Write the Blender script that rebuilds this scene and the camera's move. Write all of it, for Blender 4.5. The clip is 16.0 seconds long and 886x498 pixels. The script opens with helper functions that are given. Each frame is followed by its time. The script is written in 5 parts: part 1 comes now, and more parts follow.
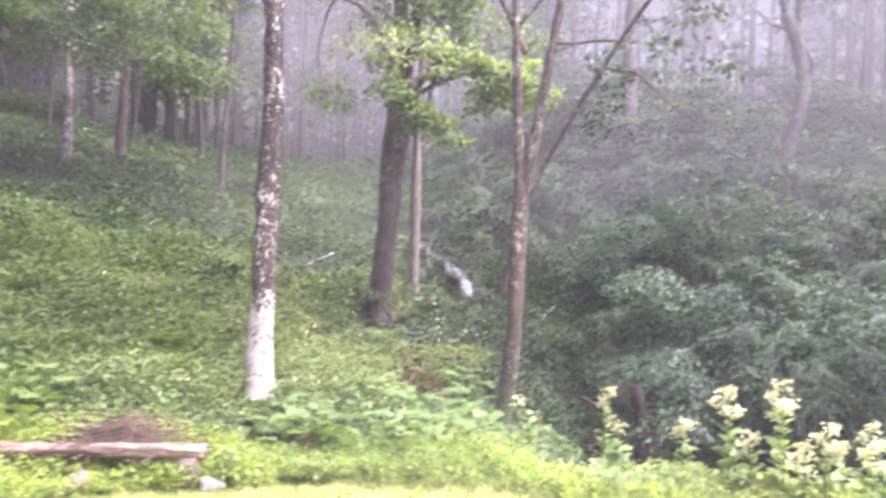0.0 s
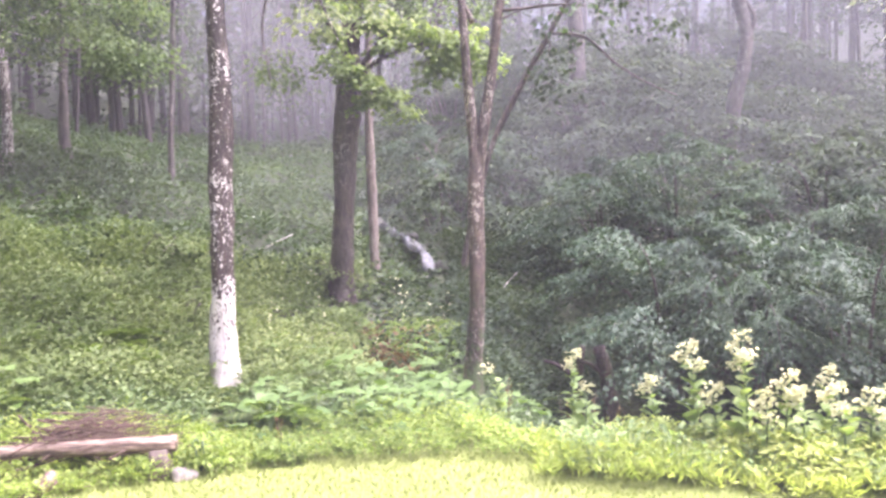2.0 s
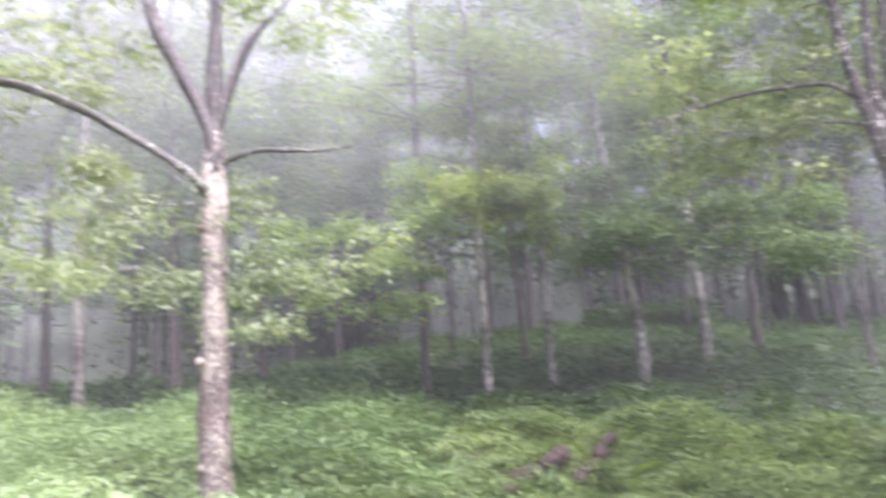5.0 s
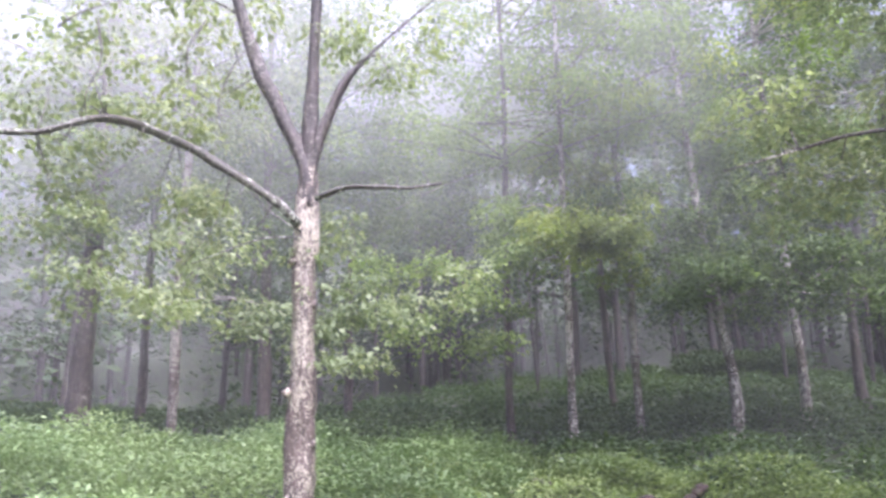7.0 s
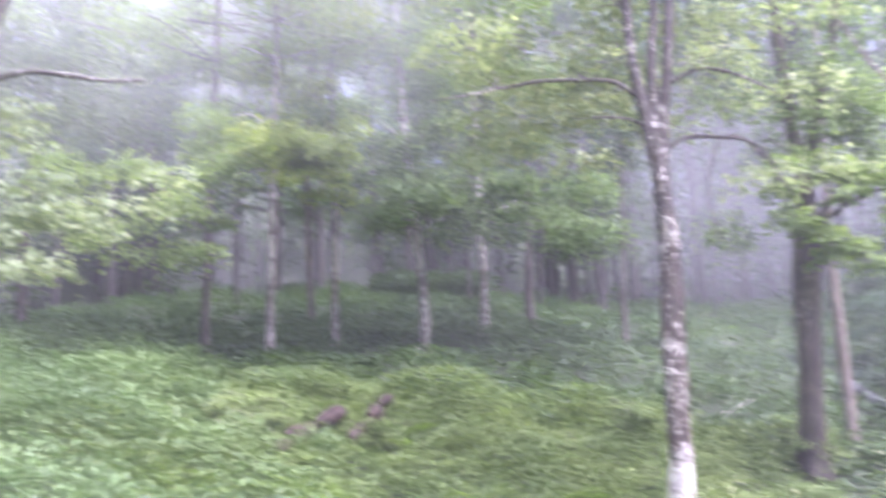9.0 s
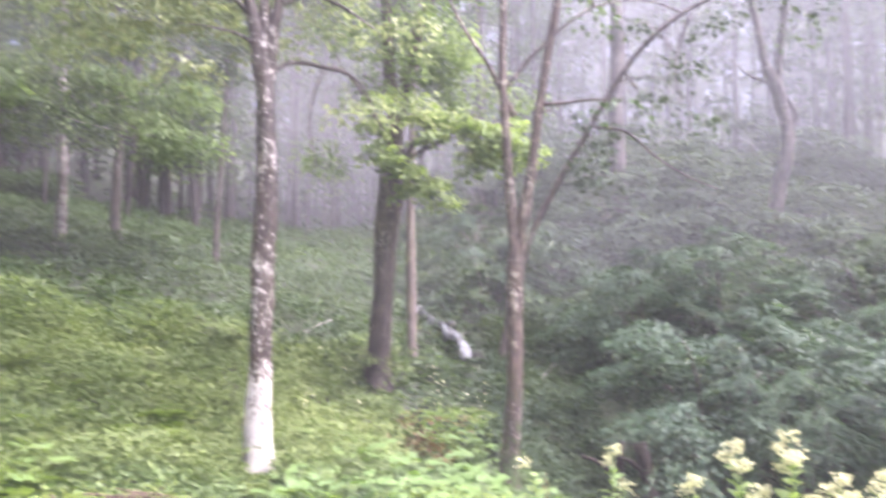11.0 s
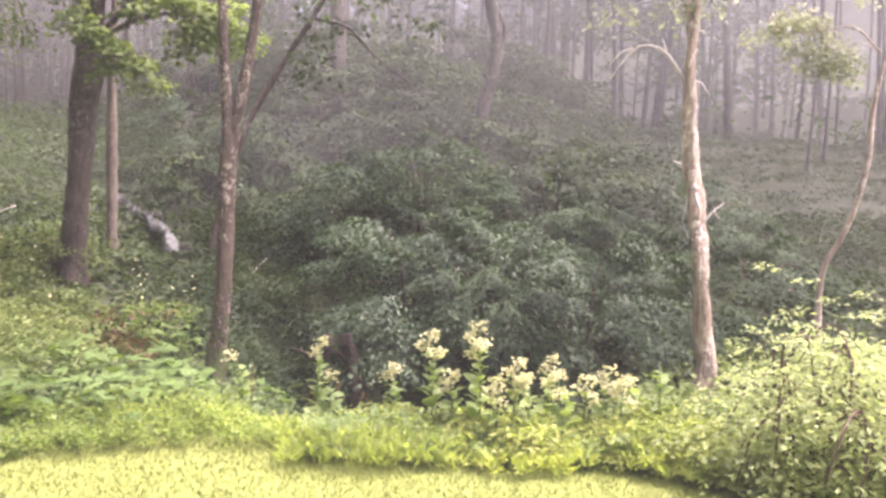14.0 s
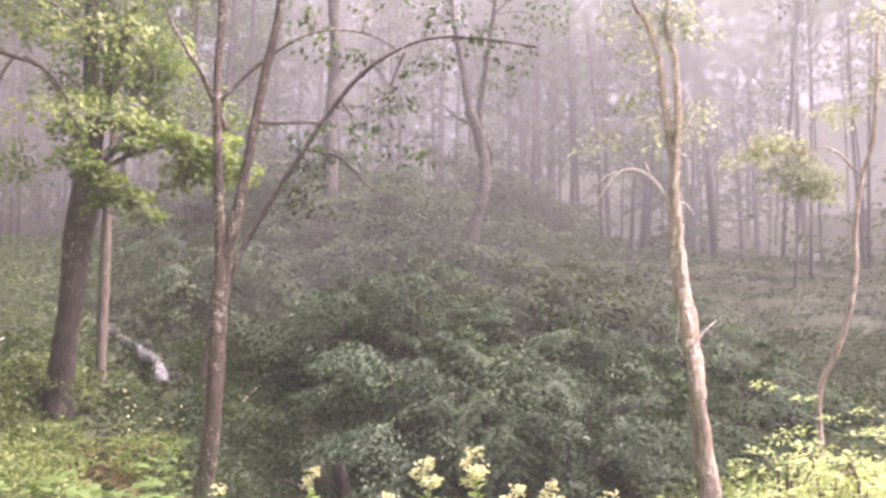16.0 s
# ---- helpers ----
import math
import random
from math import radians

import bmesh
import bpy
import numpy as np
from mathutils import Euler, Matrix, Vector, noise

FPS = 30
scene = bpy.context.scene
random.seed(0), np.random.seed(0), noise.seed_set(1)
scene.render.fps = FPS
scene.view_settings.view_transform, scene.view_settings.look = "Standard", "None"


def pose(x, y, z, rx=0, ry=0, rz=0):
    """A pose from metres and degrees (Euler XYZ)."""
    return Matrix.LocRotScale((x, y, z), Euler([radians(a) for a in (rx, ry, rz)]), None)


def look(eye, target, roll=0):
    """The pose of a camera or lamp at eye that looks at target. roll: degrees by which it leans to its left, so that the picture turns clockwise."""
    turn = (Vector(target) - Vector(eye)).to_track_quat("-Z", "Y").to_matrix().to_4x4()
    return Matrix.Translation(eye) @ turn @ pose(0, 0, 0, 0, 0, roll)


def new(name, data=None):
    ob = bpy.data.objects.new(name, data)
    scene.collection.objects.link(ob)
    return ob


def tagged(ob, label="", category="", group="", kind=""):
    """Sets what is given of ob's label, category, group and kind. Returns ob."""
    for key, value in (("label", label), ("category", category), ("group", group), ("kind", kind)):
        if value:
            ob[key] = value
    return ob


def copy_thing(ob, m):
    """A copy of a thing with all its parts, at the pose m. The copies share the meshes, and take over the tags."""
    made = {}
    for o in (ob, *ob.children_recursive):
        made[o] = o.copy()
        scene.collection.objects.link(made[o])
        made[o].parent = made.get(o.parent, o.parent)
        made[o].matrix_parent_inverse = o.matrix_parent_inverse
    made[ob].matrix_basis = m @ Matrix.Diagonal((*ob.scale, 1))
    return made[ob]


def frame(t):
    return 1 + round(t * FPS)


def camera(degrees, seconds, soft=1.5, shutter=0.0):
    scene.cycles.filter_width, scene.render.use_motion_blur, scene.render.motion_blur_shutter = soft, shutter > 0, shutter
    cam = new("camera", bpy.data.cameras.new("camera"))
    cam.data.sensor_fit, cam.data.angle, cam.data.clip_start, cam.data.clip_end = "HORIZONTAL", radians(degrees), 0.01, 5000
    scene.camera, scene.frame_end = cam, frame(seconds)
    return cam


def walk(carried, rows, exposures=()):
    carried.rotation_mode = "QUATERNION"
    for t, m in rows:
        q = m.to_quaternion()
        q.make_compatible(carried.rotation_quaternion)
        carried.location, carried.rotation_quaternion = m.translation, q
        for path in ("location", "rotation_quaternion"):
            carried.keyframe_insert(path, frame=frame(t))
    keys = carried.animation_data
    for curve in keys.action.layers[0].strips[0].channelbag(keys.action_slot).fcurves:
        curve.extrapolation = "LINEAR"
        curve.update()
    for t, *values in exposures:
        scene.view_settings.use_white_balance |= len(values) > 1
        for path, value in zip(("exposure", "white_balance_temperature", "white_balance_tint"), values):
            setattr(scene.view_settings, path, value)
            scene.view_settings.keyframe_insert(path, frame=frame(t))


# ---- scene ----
# camera: it stands on a raised deck at the lawn's edge and pans
cam = camera(56.9, 16.0, soft=2.85, shutter=1.0)
EYE, TILT, LEAN = 2.4, -1.0, -1.8
# seconds, yaw, pitch, roll
ROWS = [
    (0.0, 0.0, 0.0, 0.0), (0.5, 2.07, -0.39, 0.56), (1.0, 0.33, -0.04, 2.33), (1.5, -1.96, -1.12, 3.35),
    (2.0, -2.89, -1.97, 3.63), (2.5, -2.76, -1.36, 4.12), (3.0, 0.02, 0.28, 4.83), (3.5, 10.77, 2.78, 6.53),
    (4.0, 24.17, 7.62, 6.58), (4.5, 34.97, 11.88, 5.5), (5.0, 43.3, 15.24, 4.95), (5.2, 45.65, 15.75, 4.51),
    (5.8, 49.2, 17.2, 3.6), (6.6, 49.6, 18.2, 2.3), (7.3, 47.59, 17.81, 1.76), (7.5, 46.72, 17.1, 1.9),
    (8.0, 45.68, 16.14, 1.75), (8.1, 45.5, 15.82, 1.85), (8.2, 44.35, 15.56, 2.0), (8.3, 42.3, 15.22, 2.2), (8.5, 37.37, 14.42, 2.68), (9.0, 28.02, 11.38, 3.29), (9.5, 20.39, 10.06, 3.3),
    (10.0, 12.29, 9.01, 3.1), (10.2, 9.3, 8.13, 2.95), (12.3, -9.65, 0.55, 0.6), (12.5, -10.81, 0.33, 0.25),
    (13.0, -15.12, -1.18, -0.47), (13.5, -18.23, -2.56, -0.79), (14.0, -20.02, -3.38, 0.07), (14.5, -20.23, -1.44, 0.7),
    (15.0, -20.59, 1.45, 0.94), (15.5, -19.89, 4.38, 0.96), (16.0, -20.55, 5.25, 1.23),
]
# seconds, stops, kelvin, tint
TONES = [
    (0.0, 3.0, 5800, 34), (1.0, 2.94, 5800, 34), (3.0, 2.92, 5800, 33), (4.0, 3.27, 5600, 33), (5.0, 2.7, 5580, 25), (7.5, 2.36, 5480, 25), (8.0, 2.4, 5450, 25),
    (8.8, 3.0, 5300, 33), (9.5, 3.08, 5350, 33), (10.2, 3.05, 5700, 28), (12.5, 2.98, 5800, 36), (13.0, 2.86, 6150, 36), (13.5, 2.74, 6450, 34), (14.0, 2.56, 6550, 31), (15.0, 2.75, 6350, 36), (15.5, 2.72, 6450, 36), (16.0, 2.6, 6600, 35),
]
walk(cam, [(t, pose(0, 0, EYE, TILT, LEAN, 0) @ pose(0, 0, 0, 90 + p, r, yaw)) for t, yaw, p, r in ROWS], TONES)

# rain mist as added translucent haze sheets: distance, cover, foot and top over the ground, from bearing, to bearing,
# share left on the wooded hill
# the nearest sheet lifts the dark tones; the high ones brighten the left canopy
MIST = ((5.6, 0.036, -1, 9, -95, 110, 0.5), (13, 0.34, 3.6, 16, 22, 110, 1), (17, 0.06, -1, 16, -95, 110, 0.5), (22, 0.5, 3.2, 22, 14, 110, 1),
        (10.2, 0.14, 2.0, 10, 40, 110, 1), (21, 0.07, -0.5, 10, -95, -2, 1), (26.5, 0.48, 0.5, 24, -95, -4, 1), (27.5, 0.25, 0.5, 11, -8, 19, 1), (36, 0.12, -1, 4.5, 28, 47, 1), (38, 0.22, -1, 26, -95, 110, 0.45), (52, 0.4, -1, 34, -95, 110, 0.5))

SUN_SIDE = 100
# overcast, rainy daylight; the brightest part of the sky is high to the right
world = bpy.data.worlds.new("rain_sky")
scene.world = world
world.use_nodes = True
wn, wl = world.node_tree.nodes, world.node_tree.links
sky = wn.new("ShaderNodeTexSky")
sky.sky_type, sky.sun_disc = "NISHITA", False
sky.sun_elevation, sky.sun_rotation = radians(65), radians(SUN_SIDE)
sky.air_density, sky.dust_density, sky.ozone_density = 0.45, 10.0, 0.3
wl.new(sky.outputs[0], wn["Background"].inputs[0])
wn["Background"].inputs[1].default_value = 0.13
sun = new("sun", bpy.data.lights.new("sun", "SUN"))
sun.data.energy, sun.data.angle, sun.data.color = 1.1, radians(45), (1.0, 0.98, 0.95)
sun.matrix_world = look((0, 0, 0), (-math.sin(radians(SUN_SIDE)) * math.cos(radians(65)), -math.cos(radians(SUN_SIDE)) * math.cos(radians(65)), -math.sin(radians(65))))


# ---------- node materials ----------
def material(name):
    m = bpy.data.materials.new(name)
    m.use_nodes = True
    m.node_tree.nodes.clear()
    return m, m.node_tree.nodes, m.node_tree.links


def put(nodes, links, kind, **inputs):
    """A node; its inputs by name (underscores for spaces): a value, or a socket to link."""
    nd = nodes.new(kind)
    for key, v in inputs.items():
        s = nd.inputs[int(key[1:])] if key[0] == "i" and key[1:].isdigit() else nd.inputs[key.replace("_", " ")]
        if isinstance(v, bpy.types.NodeSocket):
            links.new(v, s)
        else:
            s.default_value = v
    return nd


def ramp(nodes, links, fac, stops):
    nd = nodes.new("ShaderNodeValToRGB")
    links.new(fac, nd.inputs[0])
    el = nd.color_ramp.elements
    while len(el) < len(stops):
        el.new(0.5)
    for e, (p, c) in zip(el, stops):
        e.position, e.color = p, (*c, 1) if len(c) == 3 else c
    return nd.outputs[0]


def mixed(nodes, links, fac, a, b, mode="MIX"):
    nd = nodes.new("ShaderNodeMix")
    nd.data_type, nd.blend_type = "RGBA", mode
    for i, v in ((0, fac), (6, a), (7, b)):
        if isinstance(v, bpy.types.NodeSocket):
            links.new(v, nd.inputs[i])
        else:
            nd.inputs[i].default_value = v if i == 0 else (*v, 1)
    return nd.outputs[2]


def finish(nodes, links, shader):
    links.new(shader, put(nodes, links, "ShaderNodeOutputMaterial").inputs[0])


def leaf_material(name, dark, mid, light, rough=0.5, through_light=0.35, patch=0.35, gloss=0.3, glow=(1.25, 1.35, 0.55), vary=1.0):
    """Leaves: each one differs a little, and whole patches differ more slowly; thin, so light passes."""
    dark, mid, light = (tuple(0.78 * v + 0.22 * (0.3 * c[0] + 0.6 * c[1] + 0.1 * c[2]) for v in c) for c in (dark, mid, light))
    m, nd, ln = material(name)
    geo = put(nd, ln, "ShaderNodeNewGeometry")
    one = ramp(nd, ln, geo.outputs["Random Per Island"], [(0.0, dark), (0.55, mid), (1.0, light)])
    big = put(nd, ln, "ShaderNodeTexNoise", Vector=geo.outputs["Position"], Scale=patch, Detail=3.0)
    tone = ramp(nd, ln, big.outputs[0], [(0.3, (0.55, 0.62, 0.6)), (0.7, (1.3, 1.22, 1.0))])
    col = mixed(nd, ln, vary, one, tone, "MULTIPLY")
    fine = put(nd, ln, "ShaderNodeTexNoise", Vector=geo.outputs["Position"], Scale=38.0, Detail=2.0)
    col = mixed(nd, ln, 0.35 * vary, col, ramp(nd, ln, fine.outputs[0], [(0.3, (0.5, 0.5, 0.45)), (0.7, (1.3, 1.3, 1.2))]), "MULTIPLY")
    p = put(nd, ln, "ShaderNodeBsdfPrincipled", Base_Color=col, Roughness=rough, Specular_IOR_Level=gloss)
    t = put(nd, ln, "ShaderNodeBsdfTranslucent", Color=mixed(nd, ln, 1.0, col, glow, "MULTIPLY"))
    finish(nd, ln, put(nd, ln, "ShaderNodeMixShader", i0=through_light, i1=p.outputs[0], i2=t.outputs[0]).outputs[0])
    return m


def bark_material(name, dark, light, lichen, amount, white=None, moss=None, grain=1.0, soft=0.03):
    """Furrowed wet bark with lichen patches; white = (full below, none above) metres of pale crust; moss likewise."""
    m, nd, ln = material(name)
    co = put(nd, ln, "ShaderNodeTexCoord").outputs["Object"]
    mp = put(nd, ln, "ShaderNodeMapping", Vector=co, Scale=(1, 1, 0.22))
    fur = put(nd, ln, "ShaderNodeTexNoise", Vector=mp.outputs[0], Scale=26.0, Detail=5.0, Roughness=0.65)
    col = ramp(nd, ln, fur.outputs[0], [(0.32, dark), (0.68, light)])
    slow = put(nd, ln, "ShaderNodeTexNoise", Vector=co, Scale=1.7, Detail=2.0)
    col = mixed(nd, ln, 0.6, col, ramp(nd, ln, slow.outputs[0], [(0.3, (0.6, 0.6, 0.62)), (0.7, (1.25, 1.2, 1.15))]), "MULTIPLY")
    long = put(nd, ln, "ShaderNodeMapping", Vector=co, Scale=(1, 1, 0.65)).outputs[0]
    lich = put(nd, ln, "ShaderNodeTexNoise", Vector=long, Scale=13.0 * grain, Detail=4.0, Roughness=0.65)
    fleck = put(nd, ln, "ShaderNodeTexNoise", Vector=long, Scale=38.0 * grain, Detail=3.0, Roughness=0.7)
    drift = put(nd, ln, "ShaderNodeTexNoise", Vector=co, Scale=0.9, Detail=1.0)
    both = 0.0
    for tex, w in ((lich, 0.5), (fleck, 0.6), (drift, 0.4)):
        term = put(nd, ln, "ShaderNodeMath", i0=tex.outputs[0], i1=w, i2=both)
        term.operation = "MULTIPLY_ADD"
        both = term.outputs[0]
    if white:
        z = put(nd, ln, "ShaderNodeSeparateXYZ", Vector=co).outputs[2]
        foot = put(nd, ln, "ShaderNodeMapRange", Value=z, i1=white[0], i2=white[1], i3=0.21, i4=0.0)
        both = put(nd, ln, "ShaderNodeMath", i0=both, i1=foot.outputs[0]).outputs[0]
    edge = 0.94 - 0.24 * amount
    patches = ramp(nd, ln, both, [(edge - 0.5 * soft, (0, 0, 0)), (edge + soft, (1, 1, 1))])
    sp = put(nd, ln, "ShaderNodeTexVoronoi", Vector=co, Scale=24.0)
    spots = ramp(nd, ln, sp.outputs["Distance"], [(0.12 + 0.1 * amount, (1, 1, 1)), (0.2 + 0.1 * amount, (0, 0, 0))])
    col = mixed(nd, ln, patches, col, lichen)
    share = put(nd, ln, "ShaderNodeMath", i0=spots, i1=0.55 * amount)
    share.operation = "MULTIPLY"
    col = mixed(nd, ln, share.outputs[0], col, lichen)
    for band, tint in ((moss, (0.06, 0.09, 0.03)),):
        if band:
            z = put(nd, ln, "ShaderNodeSeparateXYZ", Vector=co).outputs[2]
            ragged = put(nd, ln, "ShaderNodeMath", i0=z, i1=put(nd, ln, "ShaderNodeMapRange", Value=lich.outputs[0], i1=0.3, i2=0.7, i3=-1.1, i4=1.1).outputs[0])
            f = put(nd, ln, "ShaderNodeMapRange", Value=ragged.outputs[0], i1=band[0], i2=band[1], i3=1.0, i4=0.0)
            col = mixed(nd, ln, f.outputs[0], col, mixed(nd, ln, fur.outputs[0], tuple(c * 0.72 for c in tint), tint))
    bump = put(nd, ln, "ShaderNodeBump", Strength=0.8, Distance=0.03, Height=fur.outputs[0])
    finish(nd, ln, put(nd, ln, "ShaderNodeBsdfPrincipled", Base_Color=col, Roughness=0.62, Normal=bump.outputs[0]).outputs[0])
    return m


def rough_material(name, stops, scale=6.0, bump=0.5, rough=0.8, stretch=(1, 1, 1), relief=0.02):
    """Earth, stone, dead wood: noise at two scales."""
    m, nd, ln = material(name)
    co = put(nd, ln, "ShaderNodeTexCoord").outputs["Object"]
    v = put(nd, ln, "ShaderNodeMapping", Vector=co, Scale=stretch).outputs[0]
    a = put(nd, ln, "ShaderNodeTexNoise", Vector=v, Scale=scale, Detail=6.0, Roughness=0.65)
    b = put(nd, ln, "ShaderNodeTexNoise", Vector=co, Scale=scale * 0.15, Detail=2.0)
    col = ramp(nd, ln, a.outputs[0], stops)
    col = mixed(nd, ln, 0.7, col, ramp(nd, ln, b.outputs[0], [(0.3, (0.6, 0.6, 0.6)), (0.7, (1.3, 1.3, 1.3))]), "MULTIPLY")
    bp = put(nd, ln, "ShaderNodeBump", Strength=bump, Distance=relief, Height=a.outputs[0])
    finish(nd, ln, put(nd, ln, "ShaderNodeBsdfPrincipled", Base_Color=col, Roughness=rough, Normal=bp.outputs[0]).outputs[0])
    return m


LEAF_MAPLE = leaf_material("maple_leaves", (0.065, 0.11, 0.034), (0.105, 0.17, 0.058), (0.16, 0.235, 0.09), through_light=0.5, glow=(1.25, 1.3, 0.75), gloss=0.15, vary=0.5)
LEAF_LIME = leaf_material("young_leaves", (0.105, 0.165, 0.045), (0.155, 0.235, 0.07), (0.215, 0.3, 0.105), through_light=0.5, gloss=0.15, vary=0.5)
LEAF_YOUNG = leaf_material("yellow_green_leaves", (0.14, 0.19, 0.035), (0.2, 0.26, 0.05), (0.27, 0.33, 0.085), through_light=0.5, gloss=0.15, vary=0.5)
LEAF_PALE = leaf_material("pale_leaves", (0.13, 0.175, 0.08), (0.2, 0.255, 0.12), (0.3, 0.35, 0.19), through_light=0.5, glow=(1.2, 1.25, 0.8), gloss=0.15, vary=0.5)
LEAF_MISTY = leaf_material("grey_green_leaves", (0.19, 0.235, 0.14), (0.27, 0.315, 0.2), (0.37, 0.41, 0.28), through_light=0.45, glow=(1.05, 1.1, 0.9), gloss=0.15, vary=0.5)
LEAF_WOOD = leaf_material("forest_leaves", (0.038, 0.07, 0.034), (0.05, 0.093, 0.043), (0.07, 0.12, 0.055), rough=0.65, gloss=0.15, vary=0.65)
LEAF_SHRUB = leaf_material("shrub_leaves", (0.024, 0.046, 0.026), (0.034, 0.062, 0.036), (0.048, 0.082, 0.048), rough=0.65, through_light=0.32, patch=0.7, gloss=0.15)
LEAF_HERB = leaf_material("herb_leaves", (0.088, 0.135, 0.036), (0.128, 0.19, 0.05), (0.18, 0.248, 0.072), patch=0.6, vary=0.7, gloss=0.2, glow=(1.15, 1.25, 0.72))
# herb leaves darkened: the hillside trees' shade is put into the colour
LEAF_SHADED = leaf_material("shade_darkened_leaves", (0.03, 0.06, 0.024), (0.046, 0.086, 0.034), (0.068, 0.118, 0.046), vary=0.6)
LEAF_NETTLE = leaf_material("nettle_leaves", (0.14, 0.215, 0.085), (0.205, 0.305, 0.125), (0.28, 0.39, 0.18), vary=0.6, glow=(1.15, 1.25, 0.85))
LEAF_BANK = leaf_material("bank_nettle_leaves", (0.075, 0.128, 0.042), (0.11, 0.182, 0.06), (0.158, 0.242, 0.09), vary=0.7, glow=(1.12, 1.25, 0.75))
LEAF_WEED = leaf_material("weed_leaves", (0.12, 0.2, 0.03), (0.19, 0.29, 0.045), (0.28, 0.37, 0.08), through_light=0.5)
LEAF_GOLD = leaf_material("golden_weed_leaves", (0.24, 0.32, 0.07), (0.34, 0.42, 0.1), (0.44, 0.51, 0.17), rough=0.5, through_light=0.52, gloss=0.25)
LEAF_HANG = leaf_material("hanging_leaves", (0.02, 0.05, 0.026), (0.03, 0.07, 0.036), (0.046, 0.1, 0.054), rough=0.5, through_light=0.3, patch=0.9, gloss=0.25, vary=0.7)
LEAF_FERN = leaf_material("fern_fronds", (0.085, 0.145, 0.032), (0.125, 0.2, 0.045), (0.175, 0.26, 0.062), through_light=0.5, gloss=0.15, vary=0.6)
LEAF_BROAD = leaf_material("broad_leaves", (0.06, 0.13, 0.03), (0.10, 0.19, 0.045), (0.15, 0.25, 0.07), rough=0.5, gloss=0.2)
LEAF_TALL = leaf_material("flower_stalk_leaves", (0.16, 0.245, 0.095), (0.21, 0.315, 0.115), (0.28, 0.38, 0.155), rough=0.5, gloss=0.22, through_light=0.5)
LEAF_BUSH = leaf_material("garden_bush_leaves", (0.29, 0.36, 0.16), (0.39, 0.47, 0.23), (0.5, 0.57, 0.33), rough=0.5, through_light=0.55, gloss=0.3, glow=(1.1, 1.2, 0.75))
LEAF_DEAD = leaf_material("withered_leaves", (0.09, 0.05, 0.025), (0.15, 0.09, 0.04), (0.2, 0.14, 0.06), rough=0.7)
GRASS = leaf_material("grass_blades", (0.13, 0.165, 0.03), (0.158, 0.195, 0.042), (0.188, 0.22, 0.058), rough=0.6, gloss=0.15, vary=0.25)
PETAL = leaf_material("cream_petals", (0.48, 0.5, 0.22), (0.62, 0.64, 0.34), (0.72, 0.73, 0.5), rough=0.6, through_light=0.4, glow=(1.0, 1.0, 0.92), vary=0.15)
BARK_LICHEN = bark_material("lichen_bark", (0.006, 0.004, 0.003), (0.042, 0.026, 0.02), (0.46, 0.43, 0.39), 0.42, white=(0.3, 2.4))
BARK_PALE = bark_material("pale_crusted_bark", (0.022, 0.016, 0.014), (0.115, 0.09, 0.083), (0.25, 0.23, 0.2), 0.85)
BARK_CRUST = bark_material("crusted_bark", (0.018, 0.012, 0.011), (0.105, 0.076, 0.068), (0.37, 0.33, 0.27), 0.7, grain=1.8, soft=0.06)
BARK_FORK = bark_material("grey_fork_bark", (0.012, 0.009, 0.009), (0.06, 0.047, 0.046), (0.24, 0.22, 0.2), 0.42, grain=1.6, soft=0.09)
BARK_MOSSY = bark_material("mossy_bark", (0.012, 0.01, 0.008), (0.055, 0.048, 0.034), (0.3, 0.31, 0.26), 0.5)
BARK_WHITE = bark_material("white_blotched_bark", (0.022, 0.017, 0.014), (0.1, 0.082, 0.07), (0.42, 0.4, 0.36), 0.72, grain=0.9)
BARK_TAN = bark_material("tan_bark", (0.06, 0.048, 0.04), (0.2, 0.165, 0.14), (0.26, 0.24, 0.2), 0.4)
BARK_DARK = bark_material("dark_bark", (0.014, 0.01, 0.009), (0.08, 0.06, 0.052), (0.19, 0.17, 0.15), 0.42)
BARK_GREY = bark_material("grey_bark", (0.024, 0.019, 0.017), (0.095, 0.078, 0.07), (0.18, 0.175, 0.15), 0.45)
BARK_RED = bark_material("reddish_bark", (0.013, 0.009, 0.007), (0.08, 0.053, 0.042), (0.25, 0.22, 0.18), 0.5, moss=(0.1, 0.9))
BARK_PEEL = bark_material("peeling_bark", (0.13, 0.092, 0.066), (0.56, 0.46, 0.37), (0.68, 0.63, 0.55), 0.55)
BARK_FAR = bark_material("forest_bark", (0.014, 0.012, 0.012), (0.055, 0.045, 0.042), (0.12, 0.115, 0.1), 0.35)
DEAD_TWIG = rough_material("bare_twigs", [(0.3, (0.42, 0.38, 0.35)), (0.7, (0.74, 0.7, 0.66))], 30, 0.4)
BRUSH = rough_material("dry_brush", [(0.3, (0.03, 0.018, 0.013)), (0.7, (0.13, 0.08, 0.055))], 30, 0.4)
LOGWOOD = rough_material("weathered_log", [(0.36, (0.025, 0.016, 0.012)), (0.5, (0.12, 0.082, 0.06)), (0.68, (0.3, 0.225, 0.175))], 7, 0.9, 0.7, (0.5, 3, 3), 0.03)
STUMP = rough_material("wet_stump", [(0.3, (0.04, 0.03, 0.024)), (0.7, (0.15, 0.11, 0.09))], 14, 0.8, 0.7, (1, 1, 0.3))
STONE = rough_material("pale_stone", [(0.3, (0.12, 0.105, 0.09)), (0.7, (0.3, 0.27, 0.24))], 12, 0.7)
STONE_RED = rough_material("red_brown_stone", [(0.3, (0.08, 0.05, 0.042)), (0.7, (0.2, 0.13, 0.11))], 10, 0.7)
